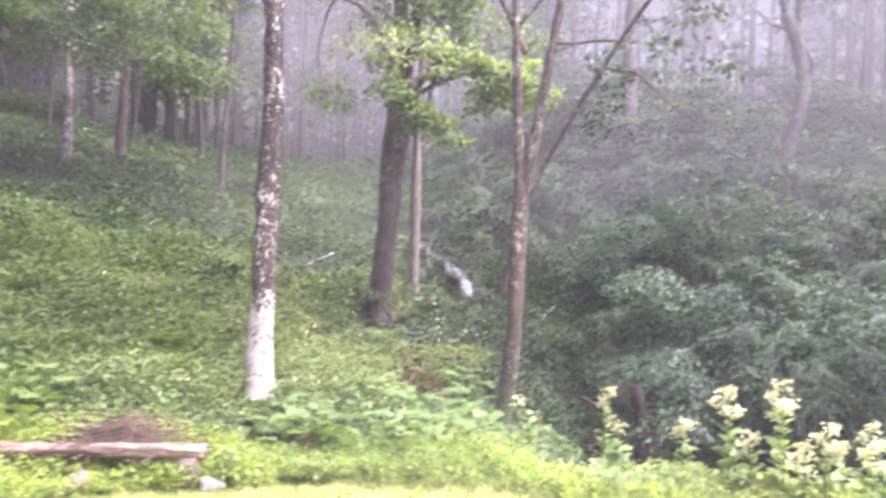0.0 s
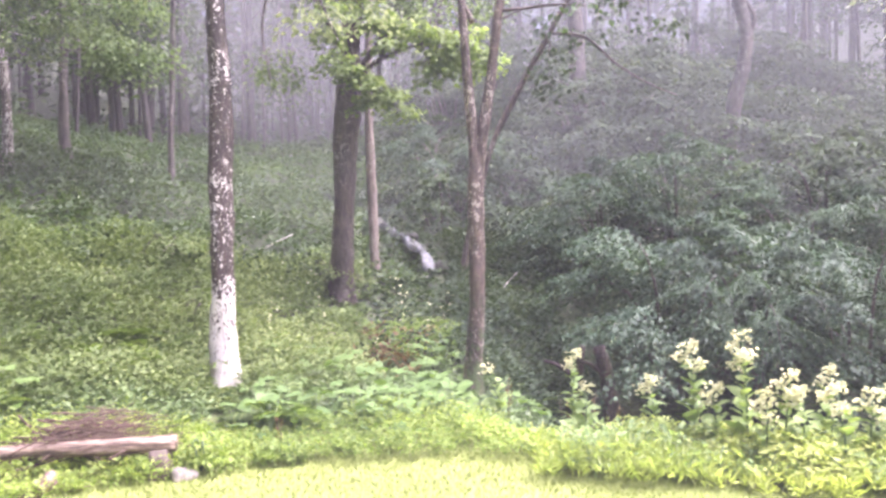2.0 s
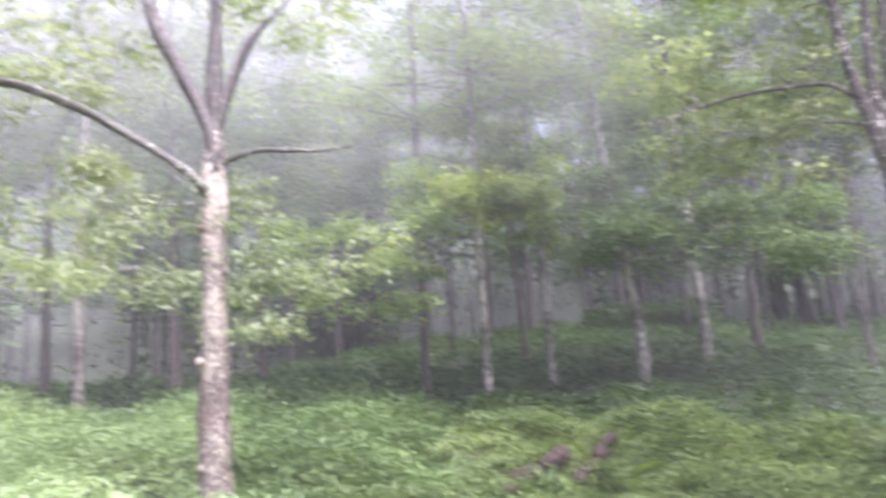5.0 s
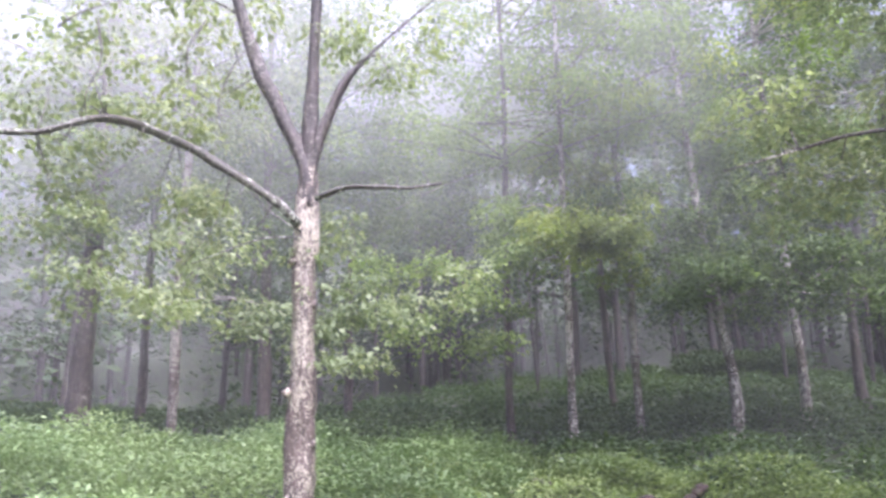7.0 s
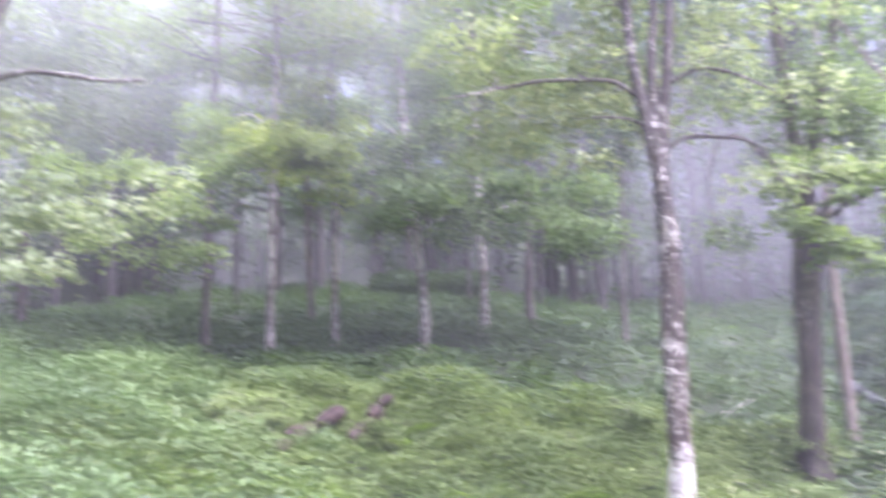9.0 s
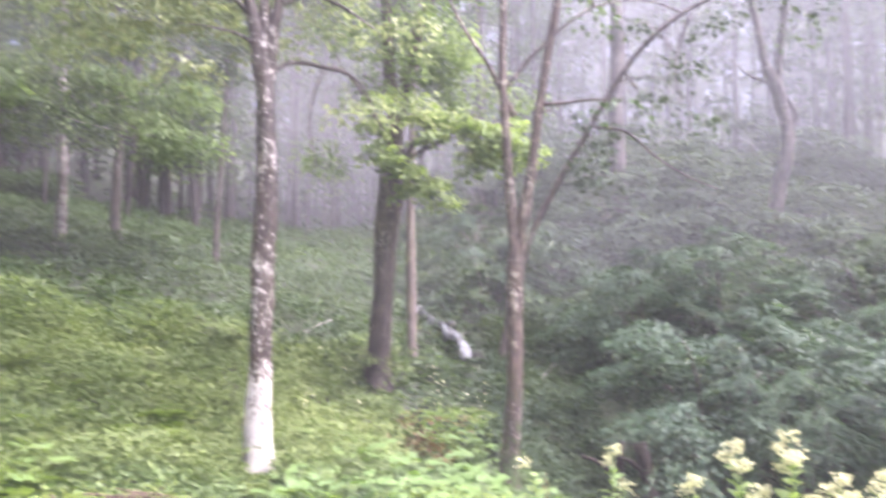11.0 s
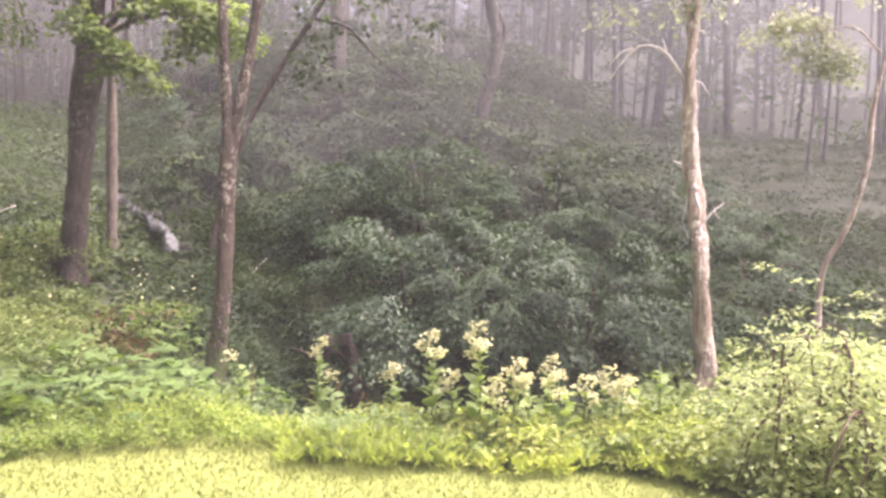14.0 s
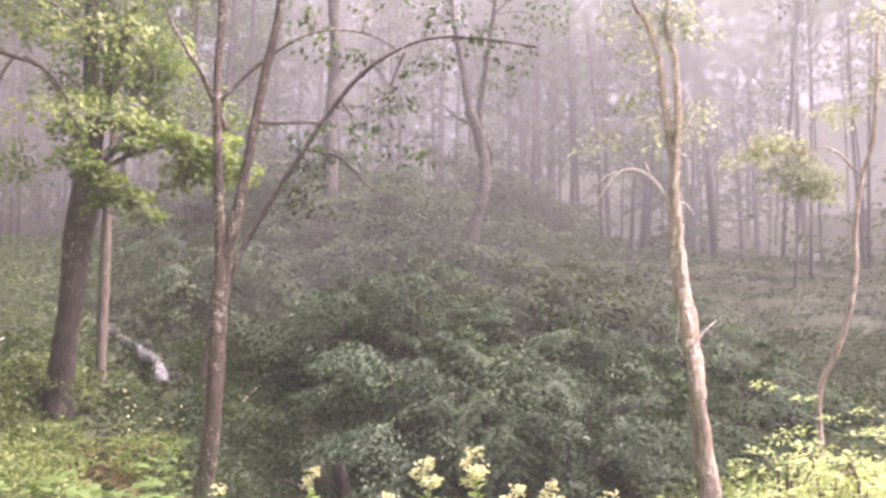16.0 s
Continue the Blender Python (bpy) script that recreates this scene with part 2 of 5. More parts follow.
STONE_DARK = rough_material("wet_dark_stone", [(0.3, (0.02, 0.02, 0.018)), (0.7, (0.05, 0.05, 0.042))], 7, 0.8, 0.8)
ROTTEN = rough_material("rotten_wood", [(0.3, (0.005, 0.003, 0.002)), (0.7, (0.042, 0.021, 0.013))], 12, 0.9, 0.85, (1, 1, 1), 0.06)
OLD_WOOD = rough_material("wet_old_wood", [(0.3, (0.005, 0.003, 0.002)), (0.7, (0.03, 0.016, 0.012))], 12, 0.9, 0.75, (1, 1, 1), 0.05)
STEM = rough_material("green_stems", [(0.3, (0.06, 0.10, 0.03)), (0.7, (0.13, 0.19, 0.06))], 20, 0.2, 0.5)


def soil_material():
    """Leaf litter, moss and short grass on dark soil; open lawn on the level ground by the deck."""
    m, nd, ln = material("ground")
    co = put(nd, ln, "ShaderNodeTexCoord").outputs["Object"]
    a = put(nd, ln, "ShaderNodeTexNoise", Vector=co, Scale=5.0, Detail=8.0, Roughness=0.7)
    b = put(nd, ln, "ShaderNodeTexNoise", Vector=co, Scale=0.6, Detail=3.0)
    litter = ramp(nd, ln, a.outputs[0], [(0.25, (0.012, 0.014, 0.007)), (0.5, (0.026, 0.036, 0.015)), (0.78, (0.05, 0.068, 0.026))])
    turf = ramp(nd, ln, a.outputs[0], [(0.25, (0.13, 0.16, 0.03)), (0.55, (0.155, 0.19, 0.04)), (0.8, (0.185, 0.215, 0.054))])
    d = put(nd, ln, "ShaderNodeVectorMath", i0=co)
    d.operation = "LENGTH"
    wob = put(nd, ln, "ShaderNodeMath", i0=d.outputs["Value"], i1=b.outputs[0])
    f = put(nd, ln, "ShaderNodeMapRange", Value=wob.outputs[0], i1=9.0, i2=10.2, i3=1.0, i4=0.0)
    col = mixed(nd, ln, f.outputs[0], litter, turf)
    bp = put(nd, ln, "ShaderNodeBump", Strength=0.9, Distance=0.05, Height=a.outputs[0])
    finish(nd, ln, put(nd, ln, "ShaderNodeBsdfPrincipled", Base_Color=col, Roughness=0.85, Normal=bp.outputs[0]).outputs[0])
    return m


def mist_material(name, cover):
    """Rain mist as a translucent white surface: haze laid over what lies behind it, uneven in soft banks."""
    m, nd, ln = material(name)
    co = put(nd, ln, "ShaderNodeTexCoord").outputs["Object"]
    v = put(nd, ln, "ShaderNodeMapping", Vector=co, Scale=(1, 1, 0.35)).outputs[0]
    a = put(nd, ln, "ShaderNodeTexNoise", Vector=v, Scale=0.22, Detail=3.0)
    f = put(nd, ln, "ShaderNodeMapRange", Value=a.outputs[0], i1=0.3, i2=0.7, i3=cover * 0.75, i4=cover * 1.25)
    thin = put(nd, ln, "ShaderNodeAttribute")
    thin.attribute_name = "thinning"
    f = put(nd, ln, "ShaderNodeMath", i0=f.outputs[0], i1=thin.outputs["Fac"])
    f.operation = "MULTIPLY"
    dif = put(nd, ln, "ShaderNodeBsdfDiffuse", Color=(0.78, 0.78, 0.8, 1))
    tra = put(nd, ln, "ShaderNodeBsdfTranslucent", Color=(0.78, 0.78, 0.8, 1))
    haze_shader = put(nd, ln, "ShaderNodeMixShader", i0=0.5, i1=dif.outputs[0], i2=tra.outputs[0])
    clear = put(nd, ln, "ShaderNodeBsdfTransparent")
    finish(nd, ln, put(nd, ln, "ShaderNodeMixShader", i0=f.outputs[0], i1=clear.outputs[0], i2=haze_shader.outputs[0]).outputs[0])
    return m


# ---------- geometry ----------
RNG = np.random.default_rng(7)


def sight(bearing, rise, dist):
    """World point at a bearing (degrees, left positive), a rise in degrees over the eye's level, and a level distance."""
    a = radians(bearing)
    return np.array((-dist * math.sin(a), dist * math.cos(a), EYE + dist * math.tan(radians(rise))))


def mesh(name, verts, faces, mat=None, smooth=True):
    """A mesh from vertices and an (n, k) array of faces, or a list of such arrays."""
    verts = np.asarray(verts, np.float32)
    faces = [np.asarray(f, np.int32) for f in (faces if isinstance(faces, list) else [faces]) if len(f)]
    me = bpy.data.meshes.new(name)
    me.vertices.add(len(verts))
    me.vertices.foreach_set("co", verts.ravel())
    loops = np.concatenate([f.ravel() for f in faces])
    size = np.concatenate([np.full(len(f), f.shape[1], np.int32) for f in faces])
    me.loops.add(len(loops))
    me.loops.foreach_set("vertex_index", loops)
    me.polygons.add(len(size))
    me.polygons.foreach_set("loop_start", np.concatenate([[0], np.cumsum(size)[:-1]]).astype(np.int32))
    me.polygons.foreach_set("use_smooth", np.full(len(size), smooth))
    if mat:
        me.materials.append(mat)
    me.update(calc_edges=True)
    return me


def thing(name, at, label, category, group="", kind=""):
    ob = new(name)
    ob.empty_display_size = 0.2
    ob.location = at
    return tagged(ob, label, category, group, kind)


def part(name, me, parent, label="", at=None):
    ob = new(name, me)
    ob.parent = parent
    if at is not None:
        ob.matrix_basis = at
    if label:
        ob["label"] = label
    return ob


def unit(v):
    return v / np.maximum(np.linalg.norm(v, axis=-1, keepdims=True), 1e-9)


def smooth_path(pts, radii, step):
    """A Catmull-Rom curve through the points, about one ring every step metres."""
    p, r = np.asarray(pts, float), np.asarray(radii, float)
    if len(r) == 2 and len(p) > 2:
        s = np.concatenate([[0], np.cumsum(np.linalg.norm(np.diff(p, axis=0), axis=1))])
        r = r[0] + (r[1] - r[0]) * s / s[-1]
    q = np.vstack([2 * p[0] - p[1], p, 2 * p[-1] - p[-2]])
    out, rad = [], []
    for i in range(len(p) - 1):
        n = max(2, int(np.linalg.norm(p[i + 1] - p[i]) / step))
        t = np.linspace(0, 1, n, endpoint=i == len(p) - 2)[:, None]
        a, b, c, d = q[i], q[i + 1], q[i + 2], q[i + 3]
        out.append(0.5 * (2 * b + (c - a) * t + (2 * a - 5 * b + 4 * c - d) * t**2 + (3 * b - a - 3 * c + d) * t**3))
        rad.append(r[i] + (r[i + 1] - r[i]) * t[:, 0])
    return np.vstack(out), np.concatenate(rad)


def tube(pts, radii, segs=10, step=0.15, knobs=0.12, flare=0.0, seed=0):
    """A tapered, slightly knobbly round stem. Returns vertices and [quads, caps]."""
    p, r = smooth_path(pts, radii, step)
    rg = np.random.default_rng(seed)
    n = len(p)
    tan = unit(np.gradient(p, axis=0))
    ref = np.array((1.0, 0, 0)) if abs(tan[0, 0]) < 0.8 else np.array((0, 1.0, 0))
    x = unit(np.cross(tan, ref))
    y = np.cross(tan, x)
    a = np.linspace(0, 2 * math.pi, segs, endpoint=False)
    ph = rg.uniform(0, 6.28, 6)
    s = np.concatenate([[0], np.cumsum(np.linalg.norm(np.diff(p, axis=0), axis=1))])
    sc = 1 / max(r[0], 0.02)
    bumps = knobs * (0.5 * np.sin(2 * a[None] + ph[0] + s[:, None] * 2.1) + 0.35 * np.sin(3 * a[None] + ph[1] - s[:, None] * 3.3) + 0.3 * np.sin(s[:, None] * min(1.1 * sc, 9) + ph[2]) * np.sin(a[None] + ph[3]))
    bumps += knobs * 0.5 * rg.standard_normal((n, segs)) * 0.5
    rr = r[:, None] * (1 + bumps)
    if flare:
        rr = rr * (1 + flare * np.exp(-s[:, None] / (2.2 * r[0])) * (1 + 0.5 * np.sin(4 * a[None] + ph[4])))
    v = p[:, None] + rr[..., None] * (np.cos(a)[None, :, None] * x[:, None] + np.sin(a)[None, :, None] * y[:, None])
    i, j = np.meshgrid(np.arange(n - 1), np.arange(segs), indexing="ij")
    k = (j + 1) % segs
    quads = np.stack([i * segs + j, i * segs + k, (i + 1) * segs + k, (i + 1) * segs + j], -1).reshape(-1, 4)
    caps = np.array([np.arange(segs)[::-1], (n - 1) * segs + np.arange(segs)])
    return v.reshape(-1, 3), quads, caps


def joined(tubes):
    """Several tubes as one set of vertices and face arrays."""
    vs, qs, cs, n = [], [], [], 0
    for v, q, c in tubes:
        vs.append(v), qs.append(q + n), cs.append(c + n)
        n += len(v)
    sizes = {}
    for c in cs:
        sizes.setdefault(c.shape[1], []).append(c)
    return np.vstack(vs), [np.vstack(qs)] + [np.vstack(c) for c in sizes.values()]


LEAF_SMALL = (np.array([(0, 0, 0), (-0.5, 0.42, 0.1), (0, 1, -0.06), (0.5, 0.42, 0.1)]), np.array([(0, 3, 2), (0, 2, 1)]))
LEAF_LOBED = (
    np.array([(0, 0, 0), (-0.55, 0.12, 0.06), (-0.3, 0.34, 0.02), (-0.6, 0.62, 0.04), (-0.2, 0.66, 0.02), (0, 1, -0.1), (0.2, 0.66, 0.02), (0.6, 0.62, 0.04), (0.3, 0.34, 0.02), (0.55, 0.12, 0.06)]),
    np.array([(0, 2, 1), (0, 4, 2), (2, 4, 3), (0, 6, 4), (4, 6, 5), (0, 8, 6), (6, 8, 7), (0, 9, 8)]),
)


def leaves(pos, way, length, width, shape=LEAF_SMALL, roll=None, rng=RNG):
    """Leaves at pos that point along way; width is a share of the length. Returns vertices and faces."""
    n = len(pos)
    d = unit(np.asarray(way, float))
    x = unit(np.cross(d, np.array((0, 0, 1.0))) + 1e-6)
    nn = np.cross(x, d)
    a = rng.normal(0, 0.45, n) if roll is None else roll
    x, nn = x * np.cos(a)[:, None] + nn * np.sin(a)[:, None], nn * np.cos(a)[:, None] - x * np.sin(a)[:, None]
    t, f = shape
    ln = np.broadcast_to(np.asarray(length, float), (n,))[:, None, None]
    v = pos[:, None] + ln * (t[None, :, 0, None] * width * x[:, None] + t[None, :, 1, None] * d[:, None] + t[None, :, 2, None] * nn[:, None])
    fs = (f[None] + (np.arange(n) * len(t))[:, None, None]).reshape(-1, 3)
    return v.reshape(-1, 3), fs


def gathered(sets):
    vs, fs, n = [], [], 0
    for v, f in sets:
        vs.append(v), fs.append(f + n)
        n += len(v)
    return np.vstack(vs), np.vstack(fs)


def spray(c, radius, count, rng, size=0.12, flat=0.35, droop=0.5):
    """A flat, drooping layer of foliage round c: where its leaves sit and point."""
    a = rng.uniform(0, 2 * math.pi, count)
    rr = radius * np.sqrt(rng.uniform(0, 1, count)) * (1 + 0.25 * np.sin(3 * a + rng.uniform(0, 6)))
    out = np.stack([np.cos(a), np.sin(a), np.zeros(count)], 1)
    z = rng.normal(0, flat * radius * 0.5, count) - 0.35 * rr**2 / max(radius, 0.01)
    pos = np.asarray(c) + out * rr[:, None] + np.stack([0 * z, 0 * z, z], 1)
    way = out + np.stack([rng.normal(0, 0.5, count), rng.normal(0, 0.5, count), -droop + rng.normal(0, 0.35, count)], 1)
    return pos, way, size * rng.uniform(0.6, 1.25, count)


def foliage(centres, rng, per=60, radius=0.55, size=0.12, flat=0.35, droop=0.5, shape=LEAF_SMALL, wide=0.8):
    """Many sprays as one mesh's vertices and faces; centres: points, or (point, radius) pairs."""
    ps, ws, ls = [], [], []
    for c in centres:
        c, rad = c if isinstance(c, tuple) else (c, radius)
        p, w, s = spray(c, rad, int(per * (rad / radius) ** 2), rng, size, flat, droop)
        ps.append(p), ws.append(w), ls.append(s)
    return leaves(np.vstack(ps), np.vstack(ws), np.concatenate(ls), wide, shape, rng=rng)


def smoother(t):
    return t * t * (3 - 2 * t)


# height of the ground along twelve bearings, at five distances from the deck
BEARINGS = np.array((-75, -48, -35, -22, -13, -4, 6, 14, 29, 42, 58, 80), float)
SLOPE = np.array([
    (0.0, 0.0, 0.5, 1.5, 4.0), (0.0, 0.0, 0.4, 1.6, 4.6), (0.0, -0.5, 0.2, 1.5, 5.0), (-0.1, -1.2, -0.4, 2.4, 7.4),
    (-0.1, -1.3, -0.6, 2.0, 7.8), (0.0, -0.1, 0.3, 1.9, 6.6), (0.0, 0.2, 0.9, 2.3, 4.9), (0.0, 0.4, 1.3, 2.8, 5.3),
    (0.0, 0.9, 2.0, 3.6, 6.2), (0.5, 1.6, 2.3, 3.4, 6.4), (1.2, 2.0, 2.6, 3.6, 5.2), (1.4, 2.2, 2.7, 3.7, 5.2),
])

FAR_RISE = (20, 19, 17, 11, 9, 11, 14, 16, 20, 24, 24, 24)


def ground_z(x, y):
    x, y = np.asarray(x, float), np.asarray(y, float)
    d, b = np.hypot(x, y), np.degrees(np.arctan2(-x, y))
    side = smoother(np.clip((np.abs(b) - 95) / 55, 0, 1))
    b = np.clip(b, -75, 80)
    i = np.clip(np.searchsorted(BEARINGS, b) - 1, 0, len(BEARINGS) - 2)
    f = smoother(np.clip((b - BEARINGS[i]) / (BEARINGS[i + 1] - BEARINGS[i]), 0, 1))
    row = SLOPE[i] * (1 - f)[..., None] + SLOPE[i + 1] * f[..., None]
    knots = (0.0, 5.5, 8.0, 11.0, 14.0, 20.0, 34.0, 44.0, 80.0, 700.0)
    last = row[..., 4]
    far = np.interp(b, BEARINGS, FAR_RISE)
    vals = [0 * d, 0.25 * row[..., 0], row[..., 0], row[..., 1], row[..., 2], row[..., 3], last, last - 0.4, last + far, last + far + 12.0]
    z = np.zeros_like(d)
    for k in range(len(knots) - 1):
        t = np.clip((d - knots[k]) / (knots[k + 1] - knots[k]), 0, 1)
        z = np.where((d >= knots[k]) & (d <= knots[k + 1]), vals[k] + (vals[k + 1] - vals[k]) * t, z)
    rough = np.clip((d - 8) / 4, 0, 1) * (0.09 * np.sin(1.7 * x + 0.6 * y) * np.sin(1.3 * y - 0.4 * x) + 0.05 * np.sin(3.9 * x - 1.1) * np.sin(3.1 * y + 0.7))
    return z * (1 - side) + rough


def on_ground(bearing, dist, up=0.0):
    a = radians(bearing)
    x, y = -dist * math.sin(a), dist * math.cos(a)
    return np.array((x, y, float(ground_z(x, y)) + up))


def seen_on_ground(bearing, rise, up=0.0):
    """The first place along a bearing where the ground, up metres higher, meets that rise."""
    d = np.arange(5, 70, 0.1)
    a = radians(bearing)
    over = ground_z(-d * math.sin(a), d * math.cos(a)) + up - (EYE + d * math.tan(radians(rise)))
    return on_ground(bearing, float(d[int(np.argmax(over > 0))]))


def scatter(rng, n, b0, b1, d0, d1):
    """Random places on the ground in a sector, evenly by area."""
    b = np.radians(rng.uniform(b0, b1, n))
    d = np.sqrt(rng.uniform(d0 * d0, d1 * d1, n))
    x, y = -d * np.sin(b), d * np.cos(b)
    return np.stack([x, y, ground_z(x, y)], 1)


# ---------- ground and mist ----------
def build_ground():
    rings = np.concatenate([np.linspace(0.6, 8, 12, endpoint=False), np.linspace(8, 40, 90, endpoint=False), np.geomspace(40, 700, 24)])
    turns = np.radians(np.linspace(-180, 180, 300, endpoint=False))
    r, a = np.meshgrid(rings, turns, indexing="ij")
    x, y = -r * np.sin(a), r * np.cos(a)
    v = np.stack([x, y, ground_z(x, y)], -1).reshape(-1, 3)
    n, k = len(rings), len(turns)
    i, j = np.meshgrid(np.arange(n - 1), np.arange(k), indexing="ij")
    j2 = (j + 1) % k
    quads = np.stack([i * k + j, (i + 1) * k + j, (i + 1) * k + j2, i * k + j2], -1).reshape(-1, 4)
    v = np.vstack([v, [(0, 0, 0)]])
    fan = np.stack([np.full(k, len(v) - 1), np.arange(k), (np.arange(k) + 1) % k], -1)
    ob = new("ground", mesh("ground", v, [quads, fan], soil_material()))
    tagged(ob, "yellow-green wet lawn rising into a dark, leaf-littered wooded hillside", "ground", kind="structure")


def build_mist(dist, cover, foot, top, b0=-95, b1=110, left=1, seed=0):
    """A curved translucent sheet standing in for drifting mist, thinning out towards its upper and lower edge and its
    ends.
    """
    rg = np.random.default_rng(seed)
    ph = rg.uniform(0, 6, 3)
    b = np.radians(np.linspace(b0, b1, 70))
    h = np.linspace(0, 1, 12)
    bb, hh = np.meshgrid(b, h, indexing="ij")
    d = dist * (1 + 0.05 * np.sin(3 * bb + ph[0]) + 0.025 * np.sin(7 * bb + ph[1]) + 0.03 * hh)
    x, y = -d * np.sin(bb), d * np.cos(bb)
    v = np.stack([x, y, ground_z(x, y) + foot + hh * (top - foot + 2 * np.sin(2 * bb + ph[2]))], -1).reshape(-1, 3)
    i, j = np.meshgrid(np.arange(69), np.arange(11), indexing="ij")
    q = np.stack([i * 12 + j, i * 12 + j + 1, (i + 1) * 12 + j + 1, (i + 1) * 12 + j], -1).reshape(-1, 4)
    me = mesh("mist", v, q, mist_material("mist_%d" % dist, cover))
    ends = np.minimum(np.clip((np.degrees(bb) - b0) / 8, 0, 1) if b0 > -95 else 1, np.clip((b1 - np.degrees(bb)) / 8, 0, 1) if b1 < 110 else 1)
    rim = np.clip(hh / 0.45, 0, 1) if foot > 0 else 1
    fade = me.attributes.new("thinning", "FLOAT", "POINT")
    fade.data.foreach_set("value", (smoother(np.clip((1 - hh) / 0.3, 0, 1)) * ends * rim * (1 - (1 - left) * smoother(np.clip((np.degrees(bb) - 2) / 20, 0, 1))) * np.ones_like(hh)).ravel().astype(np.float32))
    tagged(new("mist", me), "translucent white haze sheet standing in for rain mist between the trees", "mist", kind="stuff")


build_ground()
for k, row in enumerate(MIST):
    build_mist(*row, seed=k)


# ---------- undergrowth that nobody could count ----------
# worn ground in front of the tree feet: bearings and distances
WORN = ((10.8, 14.0, 8.7, 10.5), (2.8, 6.0, 12.7, 14.3), (-6.6, -3.4, 9.2, 10.8), (0.8, 3.0, 12.6, 16.2), (-2.4, 2.8, 15.4, 20.8), (-39.6, -37, 9.6, 11))


def is_worn(p):
    b, d = math.degrees(math.atan2(-p[0], p[1])), math.hypot(p[0], p[1])
    return any(b0 - 1.5 < b < b1 + 1.5 and d0 - 0.6 < d < d1 for b0, b1, d0, d1 in WORN)


def undergrowth(name, label, mat, rng, n, sector, height, per, size, wide=0.55, spread=0.22, shape=LEAF_SMALL, lift=0.35, lumps=1.0):
    """Low plants: leaves set round short stems, taller and shorter in drifts."""
    base = scatter(rng, n, *sector)
    drift = 0.5 + 0.5 * np.sin(base[:, 0] * 1.9 + 1.3) * np.sin(base[:, 1] * 1.6 + 0.4)
    h = rng.uniform(*height, n) * (1 - 0.45 * lumps + 0.8 * lumps * drift)
    bear, far = np.degrees(np.arctan2(-base[:, 0], base[:, 1])), np.hypot(base[:, 0], base[:, 1])
    for b0, b1, d0, d1 in WORN:
        h *= np.where((bear > b0) & (bear < b1) & (far > d0) & (far < d1), 0.16, 1)
    h *= np.where((bear > 31) & (bear < 41.2) & (far > 9.9) & (far < 13.6), 0.6, 1)
    k = per
    a = rng.uniform(0, 2 * math.pi, (n, k))
    t = np.sqrt(rng.uniform(0.05, 1, (n, k)))
    rad = spread * h[:, None] / np.mean(height) * rng.uniform(0.1, 1, (n, k))
    out = np.stack([np.cos(a), np.sin(a)], -1)
    pos = np.empty((n, k, 3))
    pos[..., :2] = base[:, None, :2] + out * rad[..., None]
    pos[..., 2] = base[:, None, 2] + h[:, None] * t
    way = np.concatenate([out + rng.normal(0, 0.25, out.shape), rng.normal(lift, 0.45, (n, k, 1))], -1)
    v, f = leaves(pos.reshape(-1, 3), way.reshape(-1, 3), rng.uniform(*size, n * k), wide, shape, rng=rng)
    return tagged(new(name, mesh(name, v, f, mat)), label, "undergrowth", kind="stuff")


rg = np.random.default_rng(11)
undergrowth("hillside_herbs", "dense wet green herbs covering the hillside", LEAF_HERB, rg, 5000, (3, 53, 9.4, 15.3), (0.18, 0.52), 25, (0.05, 0.095), 0.55, 0.25)
# tree shade on the upper hillside comes from the darker forest leaf colour
undergrowth("hillside_herbs", "low herbs on the upper hillside, leaf colour darkened for tree shade", LEAF_WOOD, rg, 4200, (-2, 80, 22, 34), (0.2, 0.5), 14, (0.1, 0.19))
# scrub added as a dark fill where only shade lies behind the nettles
undergrowth("dark_scrub", "added leafy scrub, its dark colour standing for shade behind the nettles", LEAF_WOOD, rg, 420, (50, 92, 16.5, 30), (0.25, 0.55), 22, (0.1, 0.18), 0.6, 0.4)
# same herbs in a darker leaf colour, in place of canopy shade
undergrowth("hillside_herbs", "leafy green herbs higher on the hillside, tree shade in their colour", LEAF_SHADED, rg, 4600, (-2, 62, 13.8, 23), (0.2, 0.5), 17, (0.07, 0.14), 0.6, 0.26)
undergrowth("nettle_patch", "pale green knee-high nettles in the open", LEAF_NETTLE, rg, 1650, (57, 84, 6.5, 15.5), (0.45, 0.8), 27, (0.06, 0.12), 0.45, 0.2)
undergrowth("nettle_patch", "blue-green knee-high nettles at the foot of the hillside", LEAF_BANK, rg, 1050, (43, 59, 6.5, 15.5), (0.42, 0.75), 27, (0.06, 0.12), 0.45, 0.2)
undergrowth("nettle_patch", "pale green nettles thinning out into the herbs", LEAF_BANK, rg, 200, (36, 45, 6.8, 12), (0.35, 0.7), 27, (0.07, 0.13), 0.45, 0.2)
undergrowth("bank_herbs", "fresh green herbs at the foot of the hillside", LEAF_FERN, rg, 620, (39, 50, 7.2, 10), (0.2, 0.45), 24, (0.05, 0.1), 0.5, 0.18)
undergrowth("bank_herbs", "fresh green herbs behind the log bench", LEAF_FERN, rg, 420, (26, 39, 9.1, 10.2), (0.2, 0.45), 24, (0.05, 0.1), 0.5, 0.18)
undergrowth("brow_cover", "dark low scrub on the brow of the hill", LEAF_SHRUB, rg, 800, (24.6, 32.6, 30.5, 34), (0.7, 1.15), 18, (0.1, 0.17), lumps=0.35)
undergrowth("ravine_herbs", "dark wet herbs on the stream bank", LEAF_SHRUB, rg, 3000, (-60, 3, 11.0, 22), (0.2, 0.5), 14, (0.08, 0.14))
